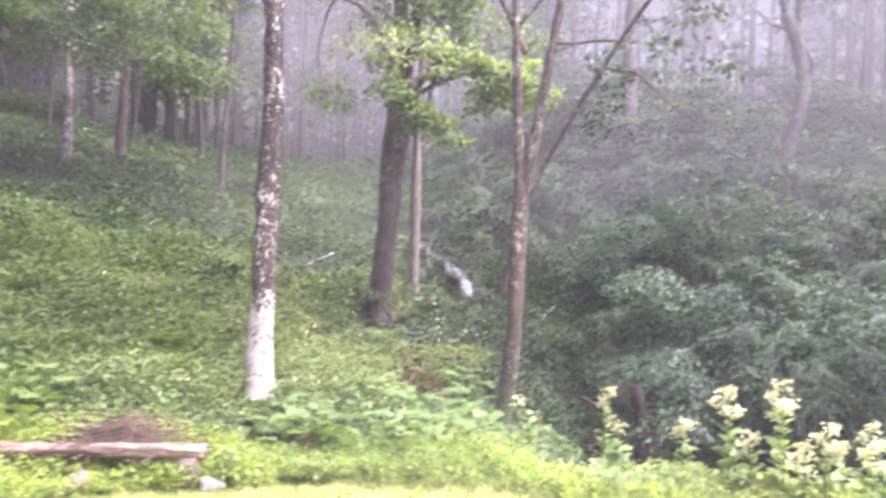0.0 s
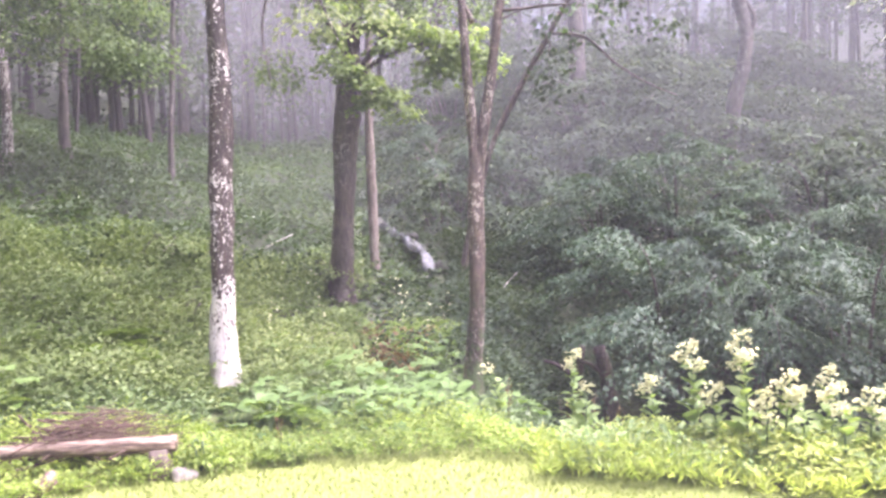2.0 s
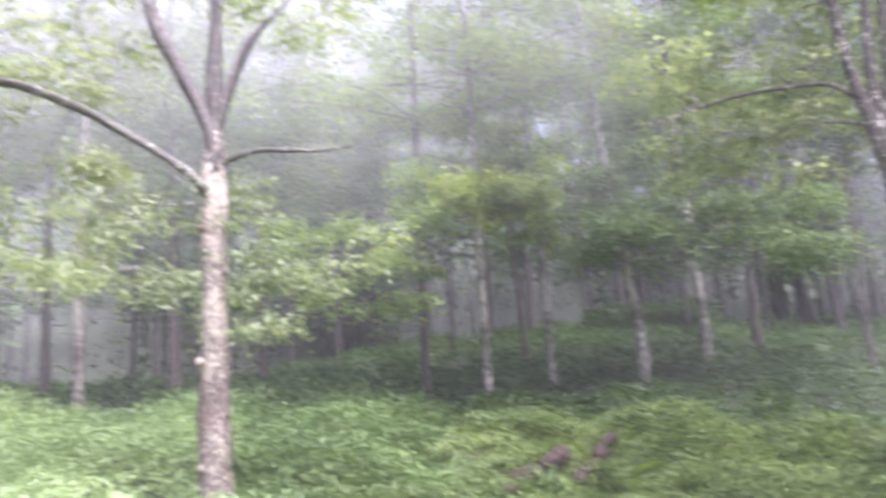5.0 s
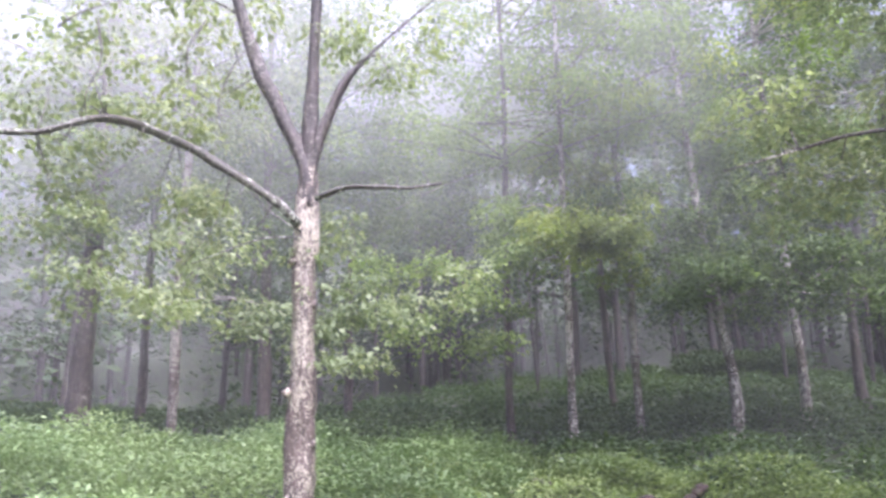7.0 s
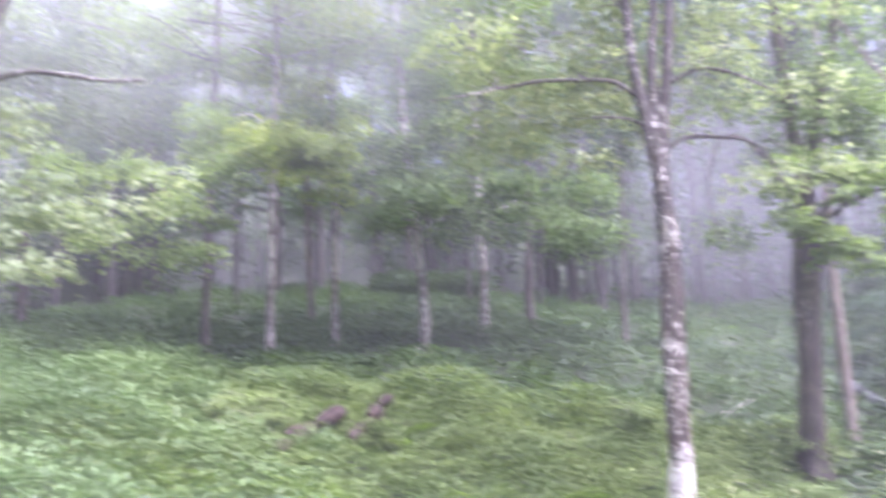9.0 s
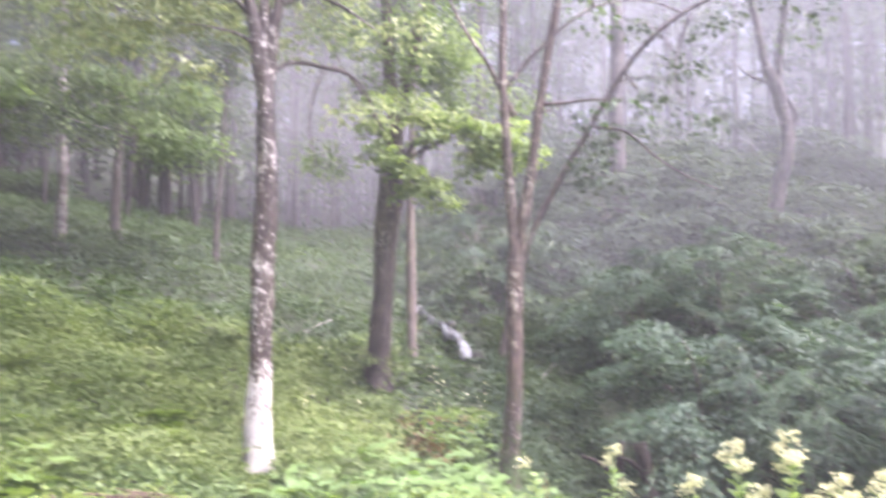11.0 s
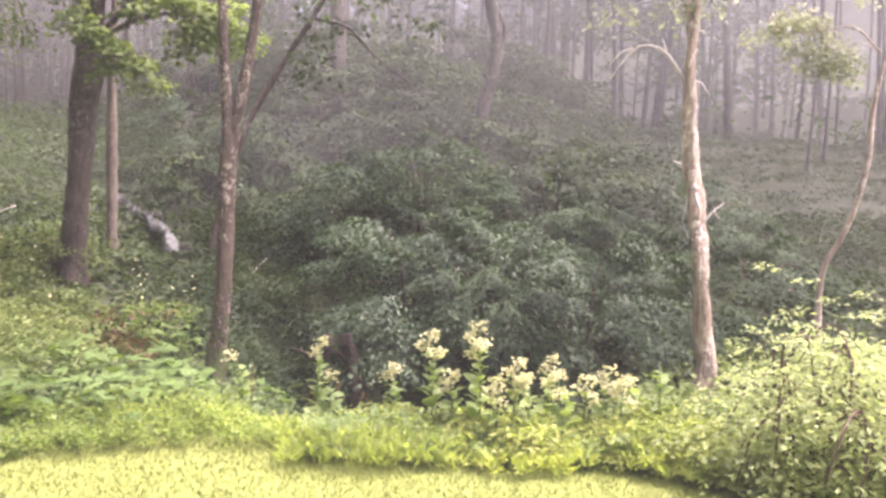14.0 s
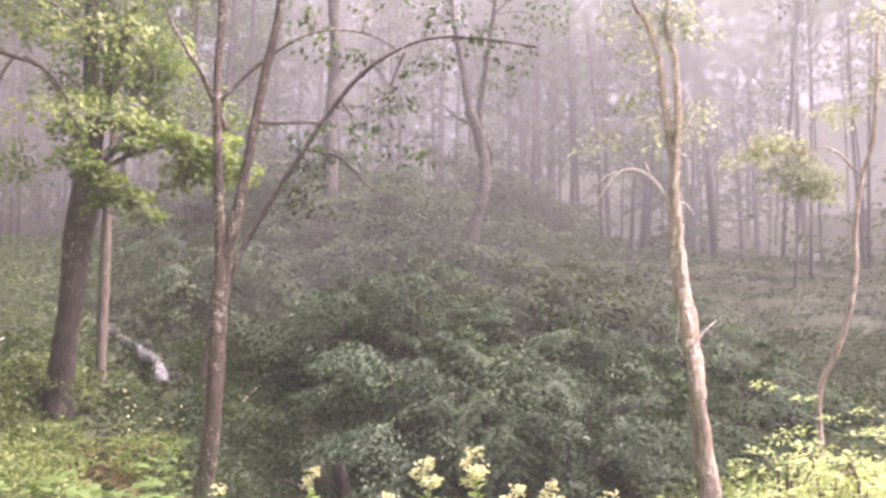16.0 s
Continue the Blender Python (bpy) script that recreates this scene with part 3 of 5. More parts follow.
# the hollow's shade is put in through the darker shrub leaf colour
undergrowth("ravine_herbs", "herbs at the head of the ravine, leaves darkened for the hollow's shade", LEAF_SHRUB, rg, 700, (-11, -3.2, 11.6, 19), (0.25, 0.6), 18, (0.07, 0.13))
undergrowth("slope_cover", "grey-green brambles on the far bank", LEAF_SHRUB, rg, 4600, (-60, -1, 20, 36), (0.15, 0.4), 15, (0.07, 0.13))
undergrowth("crest_grass", "bright green grass on the crest of the bank", LEAF_HERB, rg, 500, (-23, -12, 31, 35.5), (0.3, 0.55), 12, (0.2, 0.4), 0.25)
undergrowth("edge_weeds", "bright yellow-green weeds along the lawn's edge", LEAF_WEED, rg, 1900, (-45, 33, 7.7, 9.1), (0.1, 0.3), 24, (0.03, 0.065), 0.5, 0.13)
undergrowth("bank_herbs", "fresh green herbs between the lawn and the bank", LEAF_BANK, rg, 1800, (-36, 30, 8.9, 11.4), (0.12, 0.3), 22, (0.05, 0.09), 0.55, 0.18)
undergrowth("bank_herbs", "fresh green herbs under the bushes", LEAF_HERB, rg, 1500, (-80, -34, 7.6, 12.5), (0.25, 0.55), 18, (0.07, 0.13), 0.55, 0.18)
undergrowth("lawn_edge_plants", "pale green broad-leaved herbs along the lawn's edge", LEAF_TALL, rg, 420, (-43, -11, 7.35, 8.5), (0.12, 0.42), 22, (0.05, 0.1), 0.5, 0.15, lumps=1.2)
undergrowth("lawn_edge_plants", "yellow-green grassy weeds along the lawn's edge", LEAF_GOLD, rg, 500, (-46, -9, 7.1, 8.3), (0.08, 0.3), 18, (0.06, 0.14), 0.18, 0.1, lift=1.2)
undergrowth("clearing_grass", "pale green grass in a clearing behind the hill's brow", LEAF_SHADED, rg, 300, (33.5, 38, 30, 36), (0.25, 0.5), 12, (0.2, 0.4), 0.25)
undergrowth("far_understory", "dark leafy understory of the misty hills behind", LEAF_WOOD, rg, 3200, (-80, 95, 36, 95), (0.8, 2.6), 14, (0.3, 0.6), 0.6, 0.9)



def lawn_grass(n=64000):
    p = np.vstack([scatter(rg, n * 2 // 3, -75, 55, 5.2, 9.0), scatter(rg, n // 3, -180, 180, 0.2, 9.0)])
    n = len(p)
    a = rg.uniform(0, 2 * math.pi, n)
    way = np.stack([0.45 * np.cos(a), 0.45 * np.sin(a), np.ones(n)], 1) + rg.normal(0, 0.15, (n, 3))
    v, f = leaves(p, way, rg.uniform(0.03, 0.06, n), 0.22, LEAF_SMALL, rng=rg)
    tagged(new("lawn_grass", mesh("lawn_grass", v, f, GRASS)), "short wet yellow-green lawn grass", "grass", kind="stuff")


lawn_grass()


def far_woods(n=420):
    """The deep woods behind: stems and leafy crowns too many and too far to tell apart."""
    r = np.random.default_rng(5)
    base = scatter(r, n, -85, 100, 44, 98)
    bear = np.degrees(np.arctan2(-base[:, 0], base[:, 1]))
    base = base[(bear > -9) | (r.uniform(0, 1, n) < np.where(bear < -33, 0.4, 0.8))]
    stems, ps, ws, ls = [], [], [], []
    for i, b in enumerate(base):
        h = r.uniform(12, 19)
        stems.append(tube([b - (0, 0, 0.5), b + (r.normal(0, 0.3), 0, h * 0.5), b + (r.normal(0, 0.6), 0, h)], (r.uniform(0.1, 0.24), 0.05), 5, 3.0, 0.05, 0, i))
        k = 150
        z = r.uniform(0.22, 1.05, k)
        rad = 3.4 * np.sqrt(np.clip(1.15 - np.abs(z - 0.55) * 1.6, 0.1, 1)) * np.sqrt(r.uniform(0, 1, k))
        a = r.uniform(0, 6.283, k)
        ps.append(b + np.stack([rad * np.cos(a), rad * np.sin(a), z * h], 1))
        ws.append(np.stack([np.cos(a), np.sin(a), r.normal(-0.4, 0.3, k)], 1))
        ls.append(r.uniform(0.5, 1.0, k))
    v, f = joined(stems)
    tagged(new("far_stems", mesh("far_stems", v, f, BARK_FAR)), "countless thin dark stems of the deep misty woods", "woods", kind="stuff")
    v, f = leaves(np.vstack(ps), np.vstack(ws), np.concatenate(ls), 0.8, LEAF_SMALL, rng=r)
    tagged(new("far_woods", mesh("far_woods", v, f, LEAF_WOOD)), "hazy green crowns of the deep misty woods", "woods", kind="stuff")


far_woods()


# ---------- trees ----------
def tree(name, label, base, trunks, limbs, leaf_sets, bark, group="", limb_bark=None, knobs=0.17, fork_bark=None, rough=0.16):
    """A tree: trunks and limbs as (points, radii, segments), leaf_sets as (vertices, faces, material), all in world places."""
    base = np.asarray(base, float)
    ob = thing(name, base, label, "tree", group)
    for i, (pts, radii, segs) in enumerate(trunks):
        v, q, c = tube(np.asarray(pts) - base, radii, segs, 0.1, knobs, 0.28 if i == 0 else 0.0, seed=i + int(abs(base[0]) * 7))
        made = part("trunk", mesh("trunk", v, [q, c], bark if i == 0 else fork_bark or bark), ob)
        stem = made if i == 0 else stem
    for i, (pts, radii, segs) in enumerate(limbs):
        v, q, c = tube(np.asarray(pts) - base, radii, segs, 0.12, rough, seed=i + 50)
        part("limb", mesh("limb", v, [q, c], limb_bark or bark), stem)
    for v, f, m in leaf_sets:
        part("crown", mesh("crown", v - base.astype(np.float32), f, m), ob)
    return ob


def run(dist, *angles):
    """Points at one distance: pairs of bearing and rise."""
    return [sight(b, r, dist) for b, r in angles]


def twigs(frm, to, rng, r=0.02):
    """Thin branches that carry sprays: from a point on a limb to each spray."""
    out = []
    for c in to:
        c = np.asarray(c[0] if isinstance(c, tuple) else c)
        f = np.asarray(frm[int(np.argmin([np.linalg.norm(np.asarray(q) - c) for q in frm]))])
        m = (f + c) / 2 + rng.normal(0, 0.12, 3) + (0, 0, 0.18)
        out.append(([f, m, c], (r, r * 0.35), 5))
    return out


rt = np.random.default_rng(23)

# lichen-crusted tree with the pale foot
b = on_ground(12.4, 10.2, -0.1)
pts = [b] + run(10.2, (12.4, -9.5), (12.35, -6.3), (12.25, -1.3), (12.05, 4.1), (11.95, 9.8), (12.0, 13.7), (12.15, 17.5))
up1 = run(10.2, (12.05, 13.5), (12.6, 17.0), (13.3, 21.0), (13.5, 25.2), (14.0, 34.0), (14.6, 42.0))
up2 = run(10.2, (11.95, 14.0), (11.5, 18.0), (10.95, 21.0), (10.5, 25.0), (9.6, 34.0), (8.4, 43.0))
up3 = run(10.2, (12.1, 16.0), (12.1, 21.0), (11.6, 25.0), (11.4, 34.0), (11.8, 42.0))
l1 = run(10.2, (12.7, 18.6), (14.6, 20.2), (16.8, 20.6), (20.0, 20.8), (23.0, 20.5), (28.0, 19.9))
l2 = run(10.2, (11.7, 15.2), (10.4, 16.0), (8.0, 15.8), (5.6, 14.9), (3.9, 11.6))
l4 = run(10.2, (11.2, 19.6), (9.0, 20.4), (6.8, 19.8), (4.8, 18.6), (3.1, 17.3))
l3 = run(10.2, (12.4, 16.6), (13.6, 17.6), (15.6, 18.0), (17.8, 18.1))
sp = run(10.8, (24.7, 22.3), (21.3, 19.9), (20.4, 26.6), (17.1, 24.5), (17.7, 21.1), (17.6, 19.3), (20.9, 18.2), (7.1, 18.5), (7.2, 22.2), (9.2, 23.8), (15.2, 22.5), (4.5, 15.5), (23.0, 24.0), (14.0, 29.0), (10.0, 31.0), (18.0, 30.0), (6.0, 27.0), (12.0, 37.0), (15.0, 40.0), (8.5, 40.0))
sp = [(np.array(c) + rt.normal(0, 0.25, 3), 0.55) for c in sp] + [(np.array(c) + rt.normal(0, 0.5, 3), 0.5) for _ in range(2) for c in sp]
# unseen crown sprays added high up to shade the slope on the left
sp += [(pts[-1] + (rt.normal(0.2, 1.9), rt.normal(0, 1.8), rt.uniform(5.5, 8.5)), 0.85) for _ in range(22)]
v, f = foliage(sp, rt, 190, 0.55, 0.09, 0.35, 0.55)
tree("maple_tree", "tall slim tree, lichen-flecked dark bark, whitened foot", b, [(pts, (0.158, 0.155, 0.15, 0.142, 0.134, 0.126, 0.118, 0.07), 16), (up1, (0.088, 0.02), 10), (up2, (0.085, 0.02), 10), (up3, (0.07, 0.02), 9)], [(l1, (0.04, 0.01), 6), (l2, (0.035, 0.01), 6), (l3, (0.025, 0.008), 6), (l4, (0.03, 0.009), 6)] + twigs(l1 + l2 + l4 + up1 + up2, sp[:20], rt, 0.014), [(v, f, LEAF_PALE)], BARK_LICHEN)

# thick dark tree with the bright low branch
b = on_ground(4.35, 14, -0.1)
pts = [b] + run(14, (4.3, -5.6), (3.95, 0.5), (3.5, 6.4), (3.2, 9.5), (3.0, 12.0))
u1 = run(14, (3.2, 9.0), (3.05, 12.0), (3.5, 16.4), (3.7, 24.0), (4.2, 34.0))
u2 = run(14, (3.0, 11.0), (2.1, 16.0), (0.6, 20.3), (-1.0, 26.0), (-2.0, 34.0))
u3 = run(14, (3.3, 8.5), (1.6, 10.8), (0.2, 12.5), (-1.5, 13.0))
l1 = run(13.6, (3.4, 10.0), (5.0, 13.5), (6.5, 15.5), (8.0, 15.6), (9.0, 12.5), (8.6, 9.0))
l2 = run(13.4, (3.3, 8.5), (1.0, 10.3), (-2.4, 11.4), (-5.0, 10.9))
bright = run(13.2, (3.5, 14.1), (2.2, 13.3), (1.1, 12.8), (0.0, 12.5), (-1.2, 12.2), (-2.3, 11.8), (-3.5, 11.5), (-4.5, 11.1), (-5.5, 10.6), (-6.2, 10.1), (-4.1, 10.4), (-2.8, 10.8), (-3.4, 9.3), (-2.2, 9.9), (4.1, 12.0), (0.5, 11.6))
bright += run(13.0, (4.2, 10.2), (3.3, 9.6), (2.4, 9.2), (1.4, 8.5), (0.6, 7.9), (-0.3, 7.3), (1.8, 7.9))
mid = run(13.9, (1.1, 17.7), (-0.2, 16.9), (-1.4, 16.1), (-2.4, 15.1), (-3.2, 14.0), (-0.5, 14.9), (0.9, 15.5), (-1.6, 13.9), (1.9, 18.7), (3.3, 17.7), (5.4, 15.1), (6.9, 17.0), (7.9, 10.0), (4.6, 19.0), (1.0, 22.0), (4.0, 24.0), (-2.0, 23.0), (2.0, 29.0), (-1.0, 30.0), (5.0, 30.0))
bs = [(np.array(c) + rt.normal(0, 0.06, 3), 0.3) for c in bright] + [(np.array(c) + rt.normal(0, 0.14, 3) * (1, 1.6, 0.6), 0.24) for c in bright]
n_mid = len(mid)
ms = [(np.array(c) + rt.normal(0, 0.15, 3), 0.45) for c in mid] + [(np.array(c) + rt.normal(0, 0.3, 3), 0.4) for _ in range(2) for c in mid]
va, fa = foliage(bs, rt, 190, 0.38, 0.085, 0.45, 0.7, LEAF_LOBED, 0.9)
vb, fb = foliage(ms[n_mid:], rt, 240, 0.55, 0.07, 0.6, 1.0)
vc, fc = foliage(ms[:n_mid] + [(c + rt.normal(0, 0.3, 3) * (1, 1.4, 0.6), 0.4) for c, _ in ms[:n_mid]], rt, 170, 0.55, 0.085, 0.7, 1.0)
tree("maple_tree", "thick dark-barked maple with a bright green low branch", b, [(pts, (0.18, 0.175, 0.185, 0.21, 0.2, 0.1), 16), (u1, (0.135, 0.03), 10), (u2, (0.11, 0.03), 10)], [(u3, (0.07, 0.02), 7), (l1, (0.04, 0.01), 6), (l2, (0.045, 0.01), 6)] + twigs(l2 + u1 + u2 + l1, bs + ms[:20], rt, 0.014), [(va, fa, LEAF_LIME), (vb, fb, LEAF_MAPLE), (vc, fc, LEAF_MAPLE)], BARK_DARK)

# slim grey tree beside it
b = on_ground(2.1, 16, -0.1)
tree("slim_tree", "slim smooth grey tree beside the thick maple", b, [([b] + run(16, (2.0, -5.0), (1.95, 0.6), (2.0, 6.5), (1.7, 14.0), (1.2, 24.0)), (0.105, 0.04), 10)], [], [], BARK_TAN)

# twin-stemmed reddish tree on the stream bank
b = on_ground(-4.55, 10.7, -0.1)
pts = [b] + run(10.7, (-4.7, -12.0), (-5.1, -7.1), (-5.25, -2.0), (-5.3, 2.0), (-5.4, 4.7))
u1 = run(10.7, (-5.3, 1.5), (-5.2, 4.7), (-4.95, 8.6), (-4.6, 15.5), (-4.7, 21.0), (-4.0, 32.0))
u2 = run(10.7, (-5.3, 1.5), (-5.85, 4.9), (-6.5, 8.6), (-7.1, 12.6), (-7.8, 16.5), (-8.7, 21.3), (-10.0, 32.0))
u3 = run(10.7, (-5.4, 12.5), (-3.6, 16.0), (-1.8, 18.6), (0.5, 23.0))
u4 = run(10.7, (-7.4, 13.2), (-9.0, 13.3), (-11.5, 13.4), (-13.2, 13.2))
u5 = run(10.7, (-4.9, 14.5), (-7.5, 17.2), (-11.0, 19.4), (-14.5, 19.6), (-17.0, 18.6))
hs = [(np.array(c) + rt.normal(0, 0.3, 3), 0.4) for c in run(11, (-10, 19.6), (-13, 21), (-8, 24), (-4, 27), (-7, 30), (-2, 25), (-11, 27), (-15, 18.6), (-12, 14.2))]
v, f = foliage(hs, rt, 30, 0.4, 0.1, 0.5, 0.6)
tree("twin_stemmed_tree", "slender reddish tree forking into two stems, mossy foot", b, [(pts, (0.125, 0.12, 0.11, 0.105, 0.1, 0.05), 14), (u1, (0.075, 0.025), 10), (u2, (0.08, 0.025), 10)], [(u3, (0.04, 0.012), 6), (u4, (0.025, 0.008), 6), (u5, (0.028, 0.008), 6)] + twigs(u1 + u2 + u5, hs, rt, 0.012), [(v, f, LEAF_WOOD)], BARK_RED)

# crooked tree leaning out over the ravine, with a hanging dead branch
b = on_ground(-4.0, 16.5, -0.1)
pts = [b] + run(16.5, (-5.0, -1.0), (-6.4, 4.0), (-8.3, 7.7), (-10.3, 11.0), (-12.6, 14.6), (-15.3, 17.5), (-19.0, 19.3), (-23.0, 19.4), (-27.0, 18.8))
l1 = run(16.5, (-10.7, 11.6), (-13.0, 11.2), (-15.0, 9.4), (-17.0, 8.0), (-19.0, 7.0))
l2 = run(16.5, (-8.3, 7.7), (-9.5, 9.8), (-10.2, 9.9))
l3 = run(16.5, (-17.5, 18.5), (-16.5, 15.5), (-16.8, 12.6))
l4 = run(16.5, (-13.0, 15.2), (-14.0, 13.6), (-13.8, 11.8))
sp = [(np.array(c) + rt.normal(0, 0.2, 3), 0.5) for c in run(16.5, (-11, 12.6), (-12.6, 12.2), (-11.8, 10.6), (-14.5, 14.2), (-16.4, 13.6), (-17.5, 12.4), (-9.8, 9.0), (-11.2, 8.6), (-17.0, 16.2), (-19.5, 17.6), (-22.5, 18.0), (-25.5, 17.4), (-14, 18.6), (-20, 21), (-24, 21))]
v, f = foliage(sp, rt, 62, 0.5, 0.12, 0.45, 0.8)
tree("leaning_tree", "crooked dark tree leaning out over the ravine, drooping twigs", b, [(pts, (0.08, 0.025), 10)], [(l1, (0.03, 0.012), 6), (l2, (0.04, 0.012), 6), (l3, (0.03, 0.01), 5), (l4, (0.03, 0.01), 5)] + twigs(pts[3:], sp, rt, 0.014), [(v, f, LEAF_SHRUB)], BARK_DARK)

# broad pale trunks on the far bank
b = on_ground(-12.7, 27, -0.2)
tree("bank_tree", "broad grey forest tree on the far bank", b, [([b] + run(27, (-12.6, 7.0), (-12.4, 12.4), (-12.6, 18.0), (-12.0, 28.0)), (0.27, 0.16), 12)], [], [], BARK_GREY)
b = on_ground(-22.2, 22, -0.1)
pts = [b] + run(22, (-22.2, 2.0), (-22.5, 5.5), (-23.2, 8.6), (-23.4, 10.6), (-22.9, 13.0), (-22.2, 14.6))
u1 = run(22, (-22.2, 14.6), (-21.6, 18.0), (-20.8, 22.0), (-20.0, 30.0))
u2 = run(22, (-22.9, 12.8), (-23.2, 16.3), (-23.9, 21.0), (-25.0, 29.0))
u3 = run(22, (-23.4, 10.2), (-23.9, 11.6), (-22.6, 13.4), (-21.2, 14.2), (-20.2, 15.2))
sp = [(np.array(c) + rt.normal(0, 0.4, 3), 0.7) for c in run(22, (-19.5, 21), (-22, 22), (-25, 20), (-26.5, 17.5), (-19, 18), (-24, 25), (-21, 27), (-27.5, 20))]
v, f = foliage(sp, rt, 70, 0.7, 0.14, 0.5, 0.6)
tree("bent_tree", "bent grey tree with a twisted fork on the far bank", b, [(pts, (0.19, 0.15), 12), (u1, (0.1, 0.03), 8), (u2, (0.1, 0.03), 8)], [(u3, (0.07, 0.025), 7)] + twigs(u1 + u2, sp, rt, 0.02), [(v, f, LEAF_WOOD)], BARK_GREY)

# half-dead tree with peeling bark
b = on_ground(-38.4, 11, -0.1)
pts = [b] + run(11, (-38.3, -10.6), (-38.0, -7.3), (-37.6, -3.0), (-37.25, -0.3), (-36.8, 2.6), (-36.55, 5.0), (-36.35, 8.5), (-36.45, 11.0))
u1 = run(11, (-36.4, 8.0), (-36.35, 10.5), (-35.9, 14.0), (-35.4, 17.8), (-34.6, 20.0), (-33.6, 22.0), (-33.0, 28.0))
u2 = run(11, (-36.4, 8.0), (-36.5, 11.0), (-36.7, 14.0), (-36.5, 17.5), (-36.0, 19.6), (-36.4, 24.0), (-37.5, 30.0))
dead = [
    (run(11, (-36.3, 7.6), (-35.4, 9.2), (-34.4, 10.2), (-33.0, 10.4), (-31.9, 9.3), (-31.2, 8.3)), (0.03, 0.01), 6),
    (run(11, (-32.6, 10.3), (-31.8, 10.0), (-31.1, 9.2)), (0.012, 0.005), 5),
    (run(11, (-34.8, 10.0), (-34.5, 10.9)), (0.012, 0.005), 5),
    (run(11, (-37.5, -1.6), (-38.3, -0.4), (-39.0, 0.2)), (0.022, 0.006), 5),
    (run(11, (-38.3, -0.4), (-38.8, -0.9)), (0.012, 0.005), 5),
    (run(11, (-37.0, 1.6), (-36.4, 2.6), (-35.6, 2.9)), (0.018, 0.006), 5),
    (run(11, (-36.5, 2.5), (-36.6, 0.0), (-36.4, -1.2), (-36.9, -2.4), (-36.3, -3.0)), (0.012, 0.005), 5),
    (run(11, (-36.4, 8.2), (-37.2, 8.0), (-37.7, 7.2)), (0.013, 0.005), 5),
    (run(11, (-36.4, 12.6), (-37.2, 13.0), (-37.7, 13.9)), (0.016, 0.006), 5),
    (run(11, (-36.2, 12.5), (-34.4, 13.9), (-33.0, 13.5), (-31.6, 13.9)), (0.02, 0.006), 5),
    (run(11, (-35.6, 17.0), (-34.5, 16.6), (-33.4, 17.2)), (0.014, 0.005), 5),
]
strips = []
for i in range(9):
    bb, rr = -37.9 + 0.18 * i + 0.05 * (i % 2), -7 + 2.0 * i
    p0 = sight(np.interp(rr, (-7.3, -0.3, 8.5), (-38.0, -37.25, -36.35)), rr, 10.9)
    strips.append(([p0, p0 + rt.normal(0, 0.02, 3) + (0, 0, 0.12), p0 + rt.normal(0, 0.06, 3) + (0.0, 0, 0.3)], (0.022, 0.008), 5))
sp = [(np.array(c) + rt.normal(0, 0.12, 3), 0.3) for c in run(11, (-36.0, 20.7), (-34.1, 15.4), (-36.9, 13.9), (-33.0, 13.0), (-37.5, 19.1), (-33.3, 20.9), (-35.2, 14.2), (-34.4, 19.6), (-35.0, 21.8), (-37.4, 21.0), (-36.0, 25.0), (-34.0, 26.0), (-37.5, 14.3))]
v, f = foliage(sp, rt, 70, 0.3, 0.085, 0.7, 0.9)
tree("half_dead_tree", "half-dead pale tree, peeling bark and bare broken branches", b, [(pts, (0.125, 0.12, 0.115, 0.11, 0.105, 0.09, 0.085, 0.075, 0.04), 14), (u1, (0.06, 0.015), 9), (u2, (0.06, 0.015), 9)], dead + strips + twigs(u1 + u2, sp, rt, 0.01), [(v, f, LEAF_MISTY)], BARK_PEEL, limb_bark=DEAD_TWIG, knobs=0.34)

# overhanging leafy branch beyond it, on a thin bent stem
b = on_ground(-45.1, 13, -0.1)
pts = [b] + run(13, (-45.1, -4.4), (-46.0, -2.0), (-46.7, 0.0), (-47.3, 3.0), (-47.4, 6.4), (-47.9, 9.4), (-48.6, 12.0), (-49.0, 18.0))
l1 = run(13, (-47.6, 9.6), (-46.0, 11.2), (-44.0, 11.0), (-41.5, 11.0))
sp = [(np.array(c) + rt.normal(0, 0.1, 3), 0.36) for c in run(13, (-41.0, 11.1), (-42.1, 11.9), (-43.1, 10.4), (-44.2, 9.6), (-44.9, 8.9), (-45.3, 10.8), (-44.0, 11.6), (-42.6, 11.2), (-45.4, 9.8), (-47, 14), (-50, 16), (-49, 19))]
v, f = foliage(sp, rt, 210, 0.36, 0.07, 0.4, 0.7)
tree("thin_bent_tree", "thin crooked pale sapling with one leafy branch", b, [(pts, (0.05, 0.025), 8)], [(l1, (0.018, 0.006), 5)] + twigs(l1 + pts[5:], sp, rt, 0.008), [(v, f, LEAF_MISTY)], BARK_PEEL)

# near crusted tree among the nettles
b = on_ground(58.2, 9, -0.1)
pts = [b] + run(9, (58.2, -2.0), (58.25, 4.7), (58.2, 9.5), (58.2, 14.7), (58.15, 19.0), (58.1, 22.6))
u1 = run(9, (58.15, 19.0), (58.1, 22.2), (58.0, 26.0), (57.8, 31.3), (57.5, 38.0), (57.0, 46.0))
u2 = run(9, (58.2, 19.0), (58.3, 21.6), (60.2, 25.4), (61.8, 28.0), (63.4, 31.5), (66.0, 38.0), (68.0, 46.0))
u3 = run(9, (58.1, 19.5), (57.9, 22.0), (56.6, 25.6), (55.4, 27.8), (54.0, 29.2), (51.0, 31.5), (47.0, 34.0))
